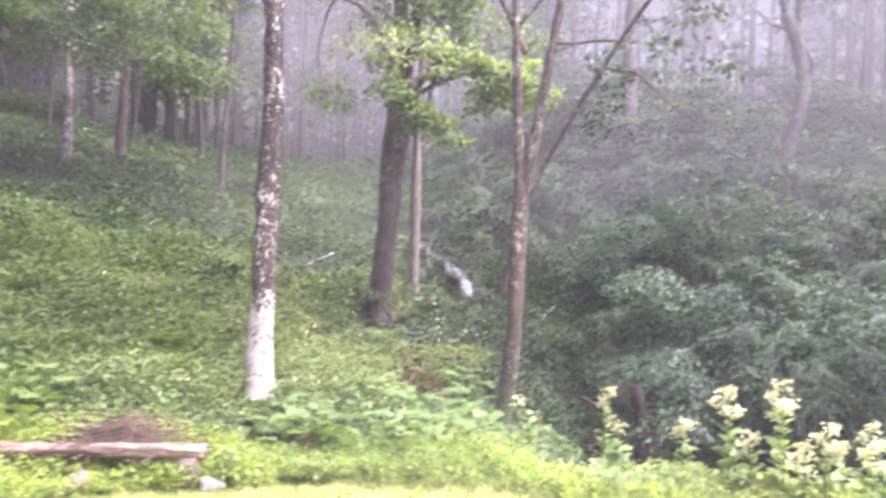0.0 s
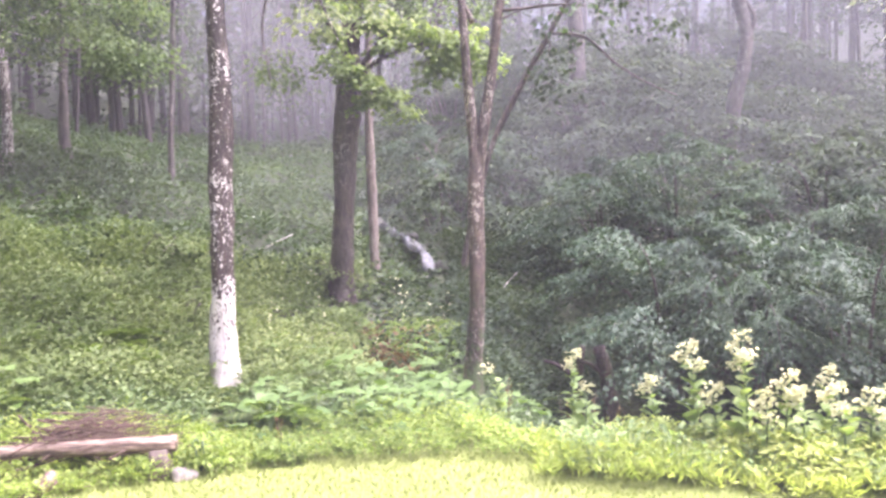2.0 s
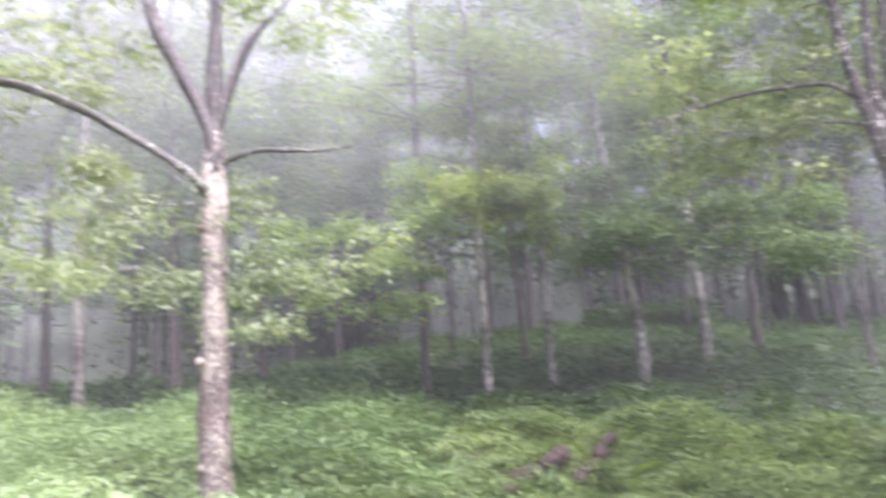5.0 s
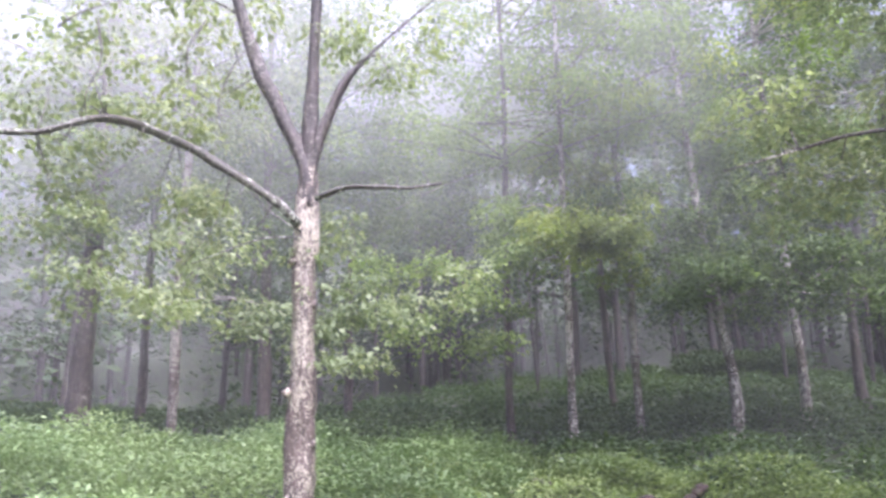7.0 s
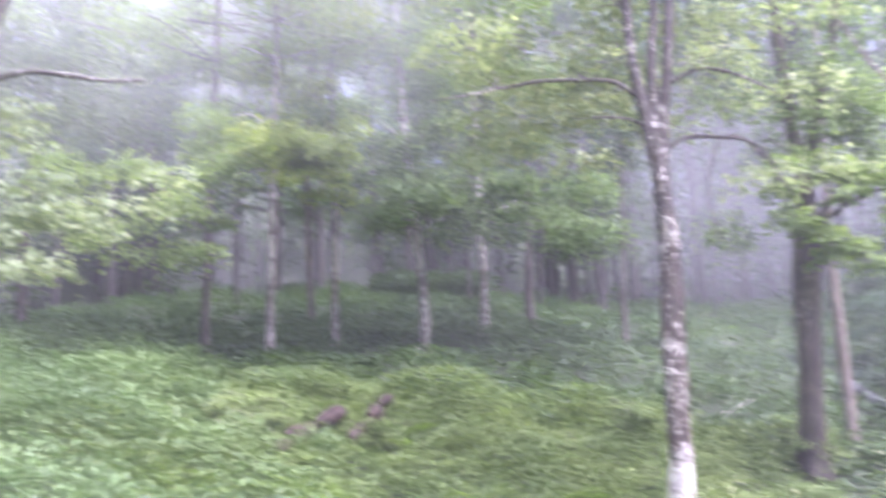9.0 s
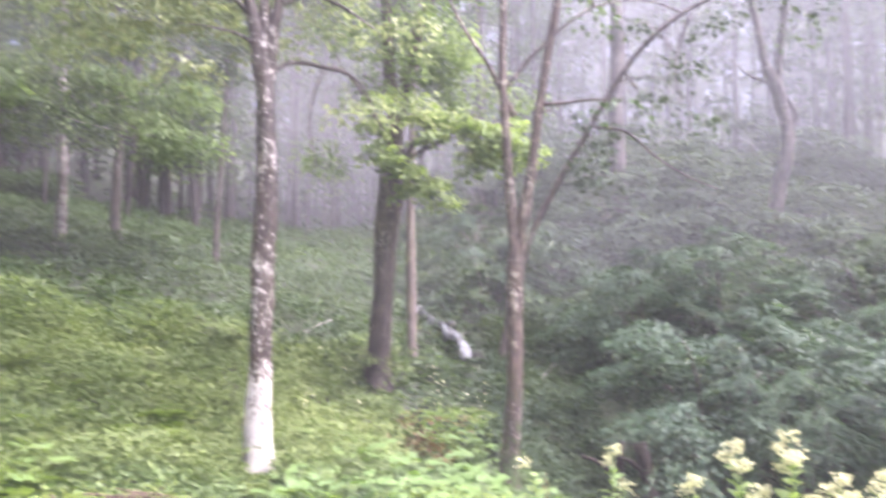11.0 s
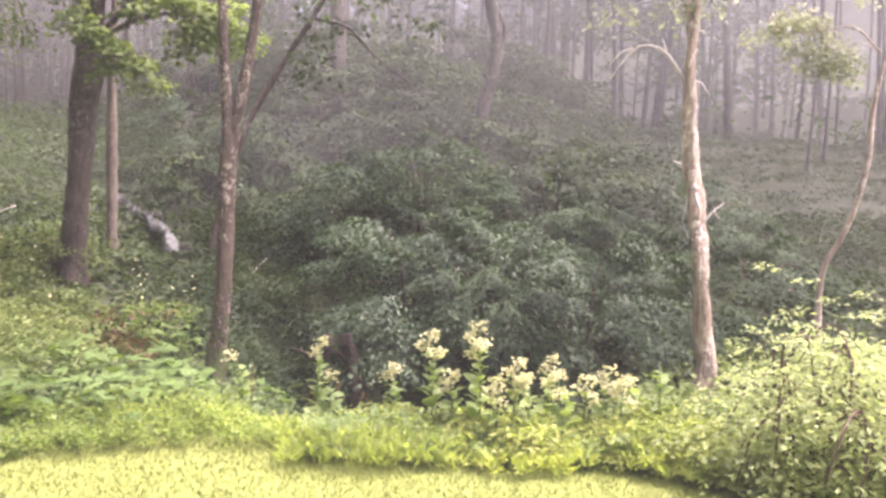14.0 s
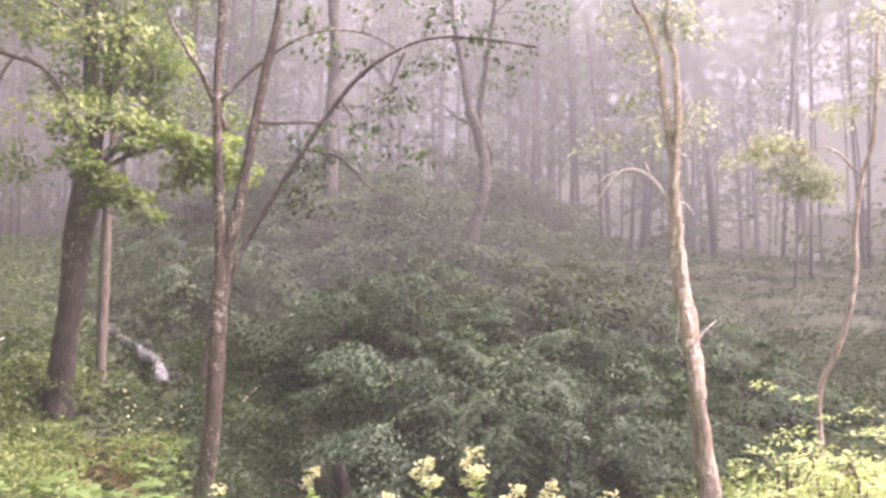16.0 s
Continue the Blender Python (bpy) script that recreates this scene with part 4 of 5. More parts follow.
l1 = run(8.8, (58.7, 17.8), (60.4, 19.4), (63.6, 21.2), (67.5, 23.0), (72.3, 23.9), (76.5, 22.4), (80.0, 22.0))
l2 = run(8.8, (57.6, 19.7), (55.5, 20.5), (53.1, 20.6), (50.5, 20.5), (48.2, 20.8))
l3 = run(8.8, (58.6, 17.0), (61.0, 16.9), (63.5, 16.0), (66.0, 14.9))
l4 = run(8.8, (58.5, 17.4), (60.5, 18.5), (62.2, 20.0))
l5 = run(8.8, (51.6, 20.5), (51.5, 21.2), (51.8, 21.4))
drop = [run(8.7, (73.5, 30.0), (73.0, 27.5), (73.8, 25.0), (73.2, 22.6)), run(8.7, (62.3, 30.2), (64.0, 28.0), (64.8, 25.6), (64.4, 23.6)), run(8.7, (54.6, 29.0), (52.8, 29.6), (52.0, 27.8)), run(8.7, (76, 29), (74.6, 30.2), (72, 31.4)), run(8.7, (66, 31), (67.2, 29.0), (67.0, 27.0))]
sp = run(9.4, (55.0, 12.6), (51.8, 12.4), (55.7, 9.8), (53.5, 12.6), (56.6, 11.6), (50.2, 13.4), (55.9, 18.2), (70.4, 14.7), (67.6, 14.6), (72.6, 14.4), (74.5, 24.8), (71.6, 27.4), (67.8, 26.6), (75.1, 21.2), (73.4, 18.5), (69.0, 19.5), (65.4, 20.0), (63.3, 17.2), (70.5, 24.5), (76.5, 27.0), (64.5, 28.5), (61, 31.5), (54, 31.5), (51, 29.6), (57, 35), (63, 38), (68, 33), (73, 31), (50, 34), (78, 23), (79, 18))
sp = [(np.array(c) + rt.normal(0, 0.18, 3), 0.4) for c in sp] + [(np.array(c) + rt.normal(0, 0.35, 3), 0.34) for _ in range(2) for c in sp]
v, f = foliage(sp, rt, 120, 0.4, 0.08, 0.3, 0.8)
crusted = tree("crusted_tree", "pale lichen-crusted tree forking above bare broken side branches", b, [(pts, (0.152, 0.15, 0.147, 0.142, 0.136, 0.13, 0.07), 16), (u1, (0.1, 0.025), 10), (u2, (0.1, 0.02), 10), (u3, (0.085, 0.075, 0.062, 0.05, 0.022, 0.014, 0.008), 10)], [(l1, (0.058, 0.034), 8), (l2, (0.034, 0.016), 7), (l3, (0.015, 0.005), 5), (l4, (0.015, 0.005), 5), (l5, (0.01, 0.004), 5)] + [(run(8.75, (bb, rr), (bb + 0.15, rr + 0.5 * up), (bb + 0.5, rr + up)), (0.011, 0.004), 4) for bb, rr, up in ((49.2, 20.8, 0.9), (52.4, 20.7, 0.7), (62.6, 20.8, -1.2), (65.4, 22.0, 0.8), (69.8, 23.6, -1.5), (74.4, 23.4, -1.3))] + [(p, (0.014, 0.005), 5) for p in drop] + twigs(l1 + u1 + u2 + u3, sp[7:31], rt, 0.01), [(v, f, LEAF_PALE)], BARK_CRUST, limb_bark=BARK_MOSSY, knobs=0.24, fork_bark=BARK_FORK, rough=0.34)
for bb, rr, size in ((59.1, 6.4, 0.05), (57.3, 3.0, 0.045), (59.0, -0.6, 0.05), (57.4, 12.4, 0.04), (59.0, 15.4, 0.05), (57.5, -3.4, 0.055)):
    p = sight(bb, rr, 8.92) - np.asarray(crusted.location)
    v, q, c = tube([p - (0, 0, size), p - (0, 0.03, 0.3 * size), p + (0, 0, size)], (0.35 * size, size, 0.3 * size), 9, 0.025, 0.3, 0, int(bb * 10))
    part("knot", mesh("knot", v, [q, c], BARK_CRUST), crusted.children[0], "dark lumpy knot on the trunk")


# young trees in a loose row on the hillside
def hillside_tree(label, bearing, dist, lean, radius, bark, sprays, mat, top=13.0, rad=0.6, per=190, size=0.105, extra=3, high=34, wide=2.3):
    b = on_ground(bearing, dist, -0.1)
    t = b + (lean[0], lean[1], top)
    m1, m2 = b + (0.35 * lean[0], 0.2 * lean[1], 0.33 * top), b + (0.5 * lean[0] + rt.normal(0, 0.15), 0.6 * lean[1], 0.66 * top)
    path = [b, b + (rt.normal(0, 0.05), 0, 1.2), m1, m2, t]
    cs = [(np.array(sight(bb, rr, dd)) + rt.normal(0, 0.2, 3), rad) for bb, rr, dd in sprays]
    cs += [(c + rt.normal(0, 0.5, 3) * (1, 1, 0.35), rad * rt.uniform(0.7, 1.0)) for _ in range(extra) for c, _ in cs[: len(sprays)]]
    # fills the upper crown; thickened and spread so that it also shades the slope
    hi = [(b + (0.6 * lean[0] + rt.normal(0, wide), 0.6 * lean[1] + rt.normal(0, wide), top * rt.uniform(0.5, 1.02)), rad * 1.3) for _ in range(high)]
    v, f = foliage(cs + hi, rt, per, rad, size, 0.5, 0.75)
    q, _ = smooth_path(path, (1, 1), 0.8)
    return tree("hillside_tree", label, b, [(path, (radius, radius * 0.3), 10)], twigs(list(q[4:]), cs[: len(sprays)] + hi, rt, 0.022), [(v, f, mat)], bark, group="young trees on the hillside")


hillside_tree("young tree with white-blotched bark on the hillside", 29.3, 18.5, (-0.6, 0, 0), 0.125, BARK_WHITE, [(33.3, 12.4, 17), (31.3, 14.2, 17), (27.6, 12.9, 17), (29.2, 15.4, 17.5), (30.9, 18.2, 17), (27.1, 17.8, 17), (28.7, 21.0, 17), (30.3, 25.0, 17), (26.1, 26.6, 17.5), (33.5, 15.5, 17), (33.0, 19.5, 17), (26.0, 22.0, 17)], LEAF_MAPLE)
hillside_tree("young grey-trunked tree with bright leaves on the hillside", 25.0, 20, (0.1, 0, 0), 0.115, BARK_WHITE, [(23.9, 13.7, 18), (21.3, 14.5, 18), (22.8, 11.3, 17.5), (18.9, 12.3, 18), (23.4, 17.3, 18), (20.0, 16.8, 18), (17.4, 13.9, 18), (25.6, 11.9, 18), (26.8, 12.8, 18), (19.0, 10.4, 17.5), (17.2, 10.0, 17.5), (24.7, 22.3, 18), (21.0, 20.5, 18), (25.5, 17.0, 18)], LEAF_MAPLE)
hillside_tree("slim mossy-barked tree on the hillside", 35.2, 19, (0.2, 0, 0), 0.095, BARK_WHITE, [(37.0, 16.0, 18), (35.1, 17.8, 18), (38.4, 16.4, 18), (36.2, 14.6, 18), (37.8, 17.4, 15.6), (36.8, 17.0, 15.6), (37.4, 15.6, 15.6), (36.2, 16.2, 15.6), (38.2, 16.2, 15.6), (36.3, 26.7, 18), (34.4, 24.3, 18), (37.4, 23.0, 18), (36.5, 20.0, 18.5)], LEAF_YOUNG, rad=0.45)
hillside_tree("dark forked tree on the hillside", 39.7, 17.5, (0.35, 0, 0), 0.095, BARK_WHITE, [(41.9, 17.4, 16.5), (44.0, 16.3, 16.5), (39.4, 17.9, 16.5), (42.0, 14.6, 16.5), (43.0, 18.4, 16.8), (40.8, 20.9, 17.5), (42.9, 24.1, 17.5)], LEAF_LIME, rad=0.5, extra=2)
hillside_tree("slim dark tree with layered branches on the hillside", 43.8, 18, (0.15, 0, 0), 0.1, BARK_DARK, [(51.8, 15.6, 15), (50.0, 14.9, 15), (48.5, 14.1, 15), (46.9, 13.5, 15), (45.6, 12.6, 15), (44.6, 10.3, 15.5), (47.7, 11.8, 15), (53.2, 16.0, 15), (44.8, 13.6, 16), (43.2, 11.8, 16.5), (44.2, 9.9, 16), (47.7, 11.6, 15)], LEAF_LIME, rad=0.42, per=120, extra=1)
hillside_tree("dark straight tree behind the row on the hillside", 37.0, 22, (-0.1, 0, 0), 0.1, BARK_DARK, [(47.2, 22.3, 22), (46.0, 19.9, 22), (49.3, 18.0, 22), (44, 21, 22), (40, 19, 22)], LEAF_MAPLE, rad=0.8)
hillside_tree("slim grey tree at the top of the hillside", 21.5, 24, (0.2, 0, 0), 0.14, BARK_GREY, [(17.7, 11.2, 22), (16.9, 9.6, 22), (18.8, 12.5, 22), (20.5, 13.0, 22), (16.0, 12.6, 22), (22.5, 14.5, 22)], LEAF_WOOD, rad=0.7)
hillside_tree("leaning slim pale tree on the hillside", 15.2, 21, (0.5, 0, 0), 0.075, BARK_GREY, [(14.5, 15.0, 20), (16.0, 17.0, 20), (13.0, 17.5, 20)], LEAF_WOOD, rad=0.6)
hillside_tree("slim mossy tree beside the nettles", 66.6, 15.5, (-0.3, 0, 0), 0.1, BARK_PALE, [(63.5, 14.0, 13), (61.2, 13.0, 13), (62.5, 10.2, 13), (60.2, 11.5, 13), (64.5, 15.6, 13), (66.0, 12.6, 13.5), (68.9, 13.0, 14), (65.0, 18.0, 14)], LEAF_PALE, rad=0.42, per=140, extra=1)
hillside_tree("stout dark tree behind the nettles", 72.3, 19, (0.1, 0, 0), 0.24, BARK_DARK, [(73, 17, 18), (70, 19, 18), (75, 20, 18), (71.5, 22, 18), (68, 21.5, 18)], LEAF_MAPLE, rad=0.7, high=56, wide=3.0)
hillside_tree("dark tree in the shade behind the nettles", 60.8, 20, (-0.2, 0, 0), 0.17, BARK_DARK, [(60, 18, 19), (63, 20, 19), (57, 20, 19), (54, 22, 19), (51.5, 24.5, 20), (52.6, 19.1, 20)], LEAF_MAPLE, rad=0.7, high=60, wide=3.0)
hillside_tree("slim dark tree in the shade behind the nettles", 55.0, 24, (0.1, 0, 0), 0.13, BARK_DARK, [(55, 17, 22), (52, 20, 22), (58, 22, 22), (48, 21, 22), (50, 26, 22)], LEAF_MAPLE, rad=0.7, high=56, wide=2.8)
hillside_tree("straight dark tree in the shade behind the nettles", 68.6, 23, (-0.2, 0, 0), 0.13, BARK_DARK, [(66, 17, 22), (70, 21, 22), (64, 24, 22)], LEAF_MAPLE, rad=0.7, high=44, wide=2.8)


# the misty forest all round
def forest_master(kind, low, high, thick, count, leaf, seed):
    r = np.random.default_rng(seed)
    H = high + 1.5
    bend = r.normal(0, 0.35, 2)
    path = [(0, 0, -0.3), (0.05, 0, 0.3 * H), (bend[0] * 0.6, bend[1] * 0.6, 0.65 * H), (bend[0], bend[1], H)]
    ob = thing("forest_tree", (0, 0, 0), "tall slender forest tree standing in the mist", "tree", "forest trees in the mist")
    v, q, c = tube(path, (thick, thick * 0.25), 8, 0.7, 0.12, 0.4, seed)
    stem = part("trunk", mesh("trunk", v, [q, c], BARK_FAR), ob)
    line, _ = smooth_path(path, (1, 1), 0.6)
    cs, limbs = [], []
    for i in range(count):
        z = r.uniform(low, high)
        a = r.uniform(0, 6.283)
        reach = r.uniform(0.5, 3.0) * (1.15 - 0.6 * (z - low) / (high - low))
        o = line[int(np.argmin(np.abs(line[:, 2] - z + 0.5)))]
        c = o + (reach * math.cos(a), reach * math.sin(a), 0.6 + r.normal(0, 0.2))
        cs.append((c, r.uniform(0.5, 0.9)))
        limbs.append(tube([o, (o + c) / 2 + (0, 0, 0.15), c], (0.035, 0.01), 3, 1.2, 0.1, 0, i))
    v, f = joined(limbs)
    part("limbs", mesh("limbs", v, f, BARK_FAR), stem)
    v, f = foliage(cs, r, 52, 0.7, leaf, 0.5, 0.5)
    part("crown", mesh("crown", v, f, LEAF_WOOD), ob)
    return ob


def plant_forest():
    low = [forest_master("low", 3.2, 13, 0.15, 46, 0.19, s) for s in (31, 32, 33)]
    high = [forest_master("high", 8.5, 16, 0.16, 26, 0.18, s) for s in (41, 42, 43)]
    thin = [forest_master("thin", 9.0, 15, 0.07, 10, 0.15, s) for s in (51, 52)]
    r = np.random.default_rng(99)
    spots = []
    for kinds, n, b0, b1, d0, d1 in ((low, 26, 32, 62, 31, 52), (low, 14, 60, 92, 27, 48), (low, 10, 10, 33, 34, 52), (low, 12, -10, 12, 33, 52), (high, 34, -8, 33, 29, 52), (high, 20, -28, -8, 37, 52), (thin, 30, -8, 60, 27, 46), (thin, 74, -72, -25, 28, 50), (low, 5, -66, -27, 38, 48), (low, 6, -35, -22, 36, 50), (high, 7, -75, -24, 33, 48)):
        for _ in range(n):
            for _ in range(20):
                p = scatter(r, 1, b0, b1, d0, d1)[0]
                if all((p[0] - q[0]) ** 2 + (p[1] - q[1]) ** 2 > 1.1 for q in spots):
                    break
            spots.append(p)
            s = r.uniform(0.8, 1.25)
            src = kinds[r.integers(len(kinds))]
            o = copy_thing(src, Matrix.Identity(4))
            o.matrix_basis = pose(*p, r.normal(0, 2), r.normal(0, 2), r.uniform(0, 360)) @ Matrix.Diagonal((s * r.uniform(0.75, 1.3), s * r.uniform(0.75, 1.3), s, 1))
    for src in low + high + thin:
        p = scatter(r, 1, 95, 130, 35, 50)[0]
        src.matrix_basis = pose(*p)


plant_forest()


# ---------- shrubs ----------
rs = np.random.default_rng(61)


def arching_shrub(name, label, at, height, spread, stems, per, size, mat, wood, rng, group="", wide=0.6, hang=0.5, clump=0.3, layers=4, first=0.38):
    """A shrub of arching, drooping leafy branches; its main stems show below."""
    ob = thing(name, at, label, "shrub", group)
    ps, ws, ls = [], [], []
    for i in range(stems):
        a = 2 * math.pi * (i + rng.uniform(-0.4, 0.4)) / stems * 3.0
        out = np.array((math.cos(a), math.sin(a), 0))
        s, h = spread * math.sqrt(rng.uniform(0.08, 1)), height * rng.uniform(0.35, 1.1)
        p0 = out * 0.12 * spread * rng.uniform(0, 1)
        p1 = out * 0.4 * s + (0, 0, 1.25 * h)
        p2 = out * s + (rng.normal(0, 0.1), rng.normal(0, 0.1), h * rng.uniform(0.3, 0.8) * (1.2 - 0.45 * s / spread))
        if i % max(2, stems // 10) == 0:
            t = np.linspace(0, 1, 6)[:, None]
            v, q, c = tube((1 - t) ** 2 * p0 + 2 * t * (1 - t) * p1 + t * t * p2, (0.016 + 0.006 * height, 0.005), 5, 0.25, 0.1, 0, i)
            part("stem", mesh("stem", v, [q, c], wood), ob)
        k = layers
        for t in np.linspace(first if k > 2 else 0.74, 1.0, k):
            c = (1 - t) ** 2 * p0 + 2 * t * (1 - t) * p1 + t * t * p2 + rng.normal(0, 0.07 * height, 3) * (1, 1, 0.5)
            p, w, l = spray(c, clump * rng.uniform(0.7, 1.25), per // k, rng, 1.0, 0.3, hang)
            ps.append(p), ws.append(w), ls.append(rng.uniform(*size, per // k))
    v, f = leaves(np.vstack(ps), np.vstack(ws), np.concatenate(ls), wide, LEAF_SMALL, rng=rng)
    part("foliage", mesh("foliage", v, f, mat), ob)
    return ob


def copies(master, places, rng, lo=0.75, hi=1.25):
    for p in places:
        s = rng.uniform(lo, hi)
        copy_thing(master, Matrix.Identity(4)).matrix_basis = pose(*p, 0, 0, rng.uniform(0, 360)) @ Matrix.Diagonal((s, s, s * rng.uniform(0.8, 1.15), 1))


def drooping_shrub(label, at, height, spread, stems, shoots, mat, rng, group, leaf=(0.09, 0.15), wide=0.26, hang=1.0, per=22):
    """A large shrub: long arching branches hung with leafy shoots whose narrow leaves lie like roof tiles."""
    ob = thing("ravine_shrub", at, label, "shrub", group)
    ps, ws, ls = [], [], []
    for i in range(stems):
        a = 2.4 * i + rng.uniform(-0.3, 0.3)
        out = np.array((math.cos(a), math.sin(a), 0))
        s, h = spread * math.sqrt(rng.uniform(0.1, 1)), height * rng.uniform(0.45, 1.1)
        p0, p1 = out * 0.1 * spread * rng.uniform(0, 1), out * 0.45 * s + (0, 0, 1.3 * h)
        p2 = out * s + (rng.normal(0, 0.1), rng.normal(0, 0.1), h * rng.uniform(0.35, 0.75))
        bow = lambda t: (1 - t) ** 2 * p0 + 2 * t * (1 - t) * p1 + t * t * p2
        if i % 4 == 0:
            v, q, c = tube([bow(t) for t in np.linspace(0, 1, 6)], (0.016 + 0.006 * height, 0.005), 5, 0.25, 0.1, 0, i)
            part("stem", mesh("stem", v, [q, c], BARK_DARK), ob)
        for _ in range(shoots):
            t = rng.uniform(0.42, 1.0)
            c, turn = bow(t), a + rng.normal(0, 0.7)
            go = np.array((math.cos(turn), math.sin(turn), 0))
            ln = rng.uniform(0.35, 0.75)
            u = np.linspace(0.05, 1, per)[:, None]
            line = c + go * u * ln + np.array((0, 0, 1.0)) * (0.12 * u - 0.55 * hang * u**2) * ln
            side = np.cross(go, (0, 0, 1.0)) * np.where(np.arange(per) % 2, 1, -1)[:, None]
            ps.append(line)
            ws.append(0.55 * go + side * 0.75 + np.array((0, 0, 1.0)) * (-0.15 - 0.9 * hang * u) + rng.normal(0, 0.14, (per, 3)))
            ls.append(rng.uniform(*leaf, per) * (1.1 - 0.5 * u[:, 0]))
    n = sum(len(p) for p in ps)
    v, f = leaves(np.vstack(ps), np.vstack(ws), np.concatenate(ls), wide, LEAF_SMALL, roll=rng.normal(0, 0.2, n), rng=rng)
    part("foliage", mesh("foliage", v, f, mat), ob)
    return ob


def layered_shrub(name, label, at, height, spread, boughs, leaf, mat, rng, group, low=0.3, twigs_each=7, per=11, wide=0.55, sag=0.35):
    """A many-stemmed shrub: boughs reach out in loose tiers and carry flat, drooping sprays of small leaves, open and dark between."""
    ob = thing(name, at, label, "shrub", group)
    ps, ws, ls, up = [], [], [], np.array((0, 0, 1.0))
    for i in range(boughs):
        a = 2.4 * i + rng.normal(0, 0.25)
        out = np.array((math.cos(a), math.sin(a), 0))
        lift = low + (1 - low) * math.floor(5 * rng.uniform(0, 1)) / 4 + rng.normal(0, 0.05)
        lift *= 0.84 + 0.16 * math.sin(2 * a + 1.3)
        reach = spread * rng.uniform(0.5, 1.0) * (1.1 - 0.4 * max(lift, 0) ** 2)
        p0, p1 = out * 0.08 * spread + up * height * 0.3 * lift, out * 0.45 * reach + up * height * (lift + 0.12)
        p2 = out * reach + up * (height * lift - sag * reach * rng.uniform(0.2, 0.7))
        bow = lambda t: (1 - t) ** 2 * p0 + 2 * t * (1 - t) * p1 + t * t * p2
        if i % 6 == 0:
            v, q, c = tube([out * 0.1 * spread, bow(0.25), bow(0.6), bow(0.95)], (0.012 + 0.009 * height, 0.005), 5, 0.25, 0.1, 0, i)
            part("stem", mesh("stem", v, [q, c], BARK_DARK), ob)
        for k in range(twigs_each * 2):
            t = rng.uniform(0.5, 1.0)
            turn = a + (1 if k % 2 else -1) * rng.uniform(0.15, 1.1)
            go = np.array((math.cos(turn), math.sin(turn), 0))
            ln = rng.uniform(0.3, 0.5) * reach * (1.25 - 0.5 * t)
            u = np.linspace(0.1, 1, per)[:, None]
            line = bow(t) + go * u * ln - up * (sag * u**2 * ln) + rng.normal(0, 0.025, (per, 3))
            side = np.cross(go, up) * np.where(np.arange(per) % 2, 1, -1)[:, None]
            ps.append(line + side * 0.02)
            ws.append(0.6 * go + side * rng.uniform(0.3, 1.0, (per, 1)) - up * (0.25 + 0.5 * sag) + rng.normal(0, 0.22, (per, 3)))
            ls.append(rng.uniform(*leaf, per) * (1.1 - 0.35 * u[:, 0]))
    n = sum(len(p) for p in ps)
    v, f = leaves(np.vstack(ps), np.vstack(ws), np.concatenate(ls), wide, LEAF_SMALL, roll=rng.normal(0, 0.3, n), rng=rng)
    part("foliage", mesh("foliage", v, f, mat), ob)
    return ob


RAVINE = "shrubs hanging over the ravine"
m1 = layered_shrub("ravine_shrub", "large grey-green shrub drooping in tiers over the ravine", on_ground(-18.6, 13.4, -0.05), 2.95, 2.3, 42, (0.07, 0.115), LEAF_HANG, rs, RAVINE, 0.46, 9, 15)
m2 = layered_shrub("ravine_shrub", "spreading shrub with small shiny leaves over the stream", on_ground(-29.4, 12.9, -0.05), 2.3, 2.2, 36, (0.06, 0.1), LEAF_HANG, rs, RAVINE, 0.48, 9, 15, 0.6, 0.5)
hang = drooping_shrub("shrub with hanging fern-like sprays over the stream", on_ground(-23.8, 12.2, -0.05), 2.7, 1.35, 34, 8, LEAF_HANG, rs, RAVINE, (0.08, 0.14), 0.24, 1.0)
copies(m1, [on_ground(-22.6, 14.2, -0.1), on_ground(-14.2, 16.8), on_ground(-26.5, 16.5), on_ground(-19, 17.4), on_ground(-3.6, 20.6)], rs, 0.72, 0.95)
copies(m2, [on_ground(-35.2, 13.6, -0.1), on_ground(-41.0, 15.5), on_ground(-31.5, 16.2), on_ground(-36.5, 18.5)], rs, 0.7, 1.0)
SLOPE_S = "shrubs on the far bank"
m3 = layered_shrub("bank_shrub", "low grey-green shrub on the far bank", on_ground(-24, 20.5, -0.05), 1.3, 1.6, 30, (0.08, 0.13), LEAF_SHRUB, rs, SLOPE_S, 0.15, 5, 9)
m3b = layered_shrub("bank_shrub", "wide grey-green bramble thicket on the far bank", on_ground(-14, 23.5, -0.05), 1.0, 2.1, 30, (0.09, 0.14), LEAF_SHRUB, rs, SLOPE_S, 0.2, 5, 9, 0.6, 0.5)
spots = list(scatter(rs, 50, -35, -2, 18.5, 33))
copies(m3b, scatter(rs, 9, -60, -36, 14.5, 24), rs, 0.5, 0.8)
copies(m3, spots[::2], rs, 1.1, 2.0)
copies(m3b, spots[1::2], rs, 1.1, 1.9)
HILL_S = "low bushes on the hillside"
m4 = arching_shrub("hillside_bush", "low leafy green bush on the hillside", on_ground(15, 14.5, -0.05), 0.8, 0.9, 36, 64, (0.06, 0.1), LEAF_HERB, BARK_DARK, rs, HILL_S, hang=0.3, clump=0.2)
copies(m4, [p for p in (*scatter(rs, 10, 5, 46, 11.5, 14), *scatter(rs, 8, -3, 8, 11.5, 15)) if not is_worn(p)], rs, 0.5, 0.85)

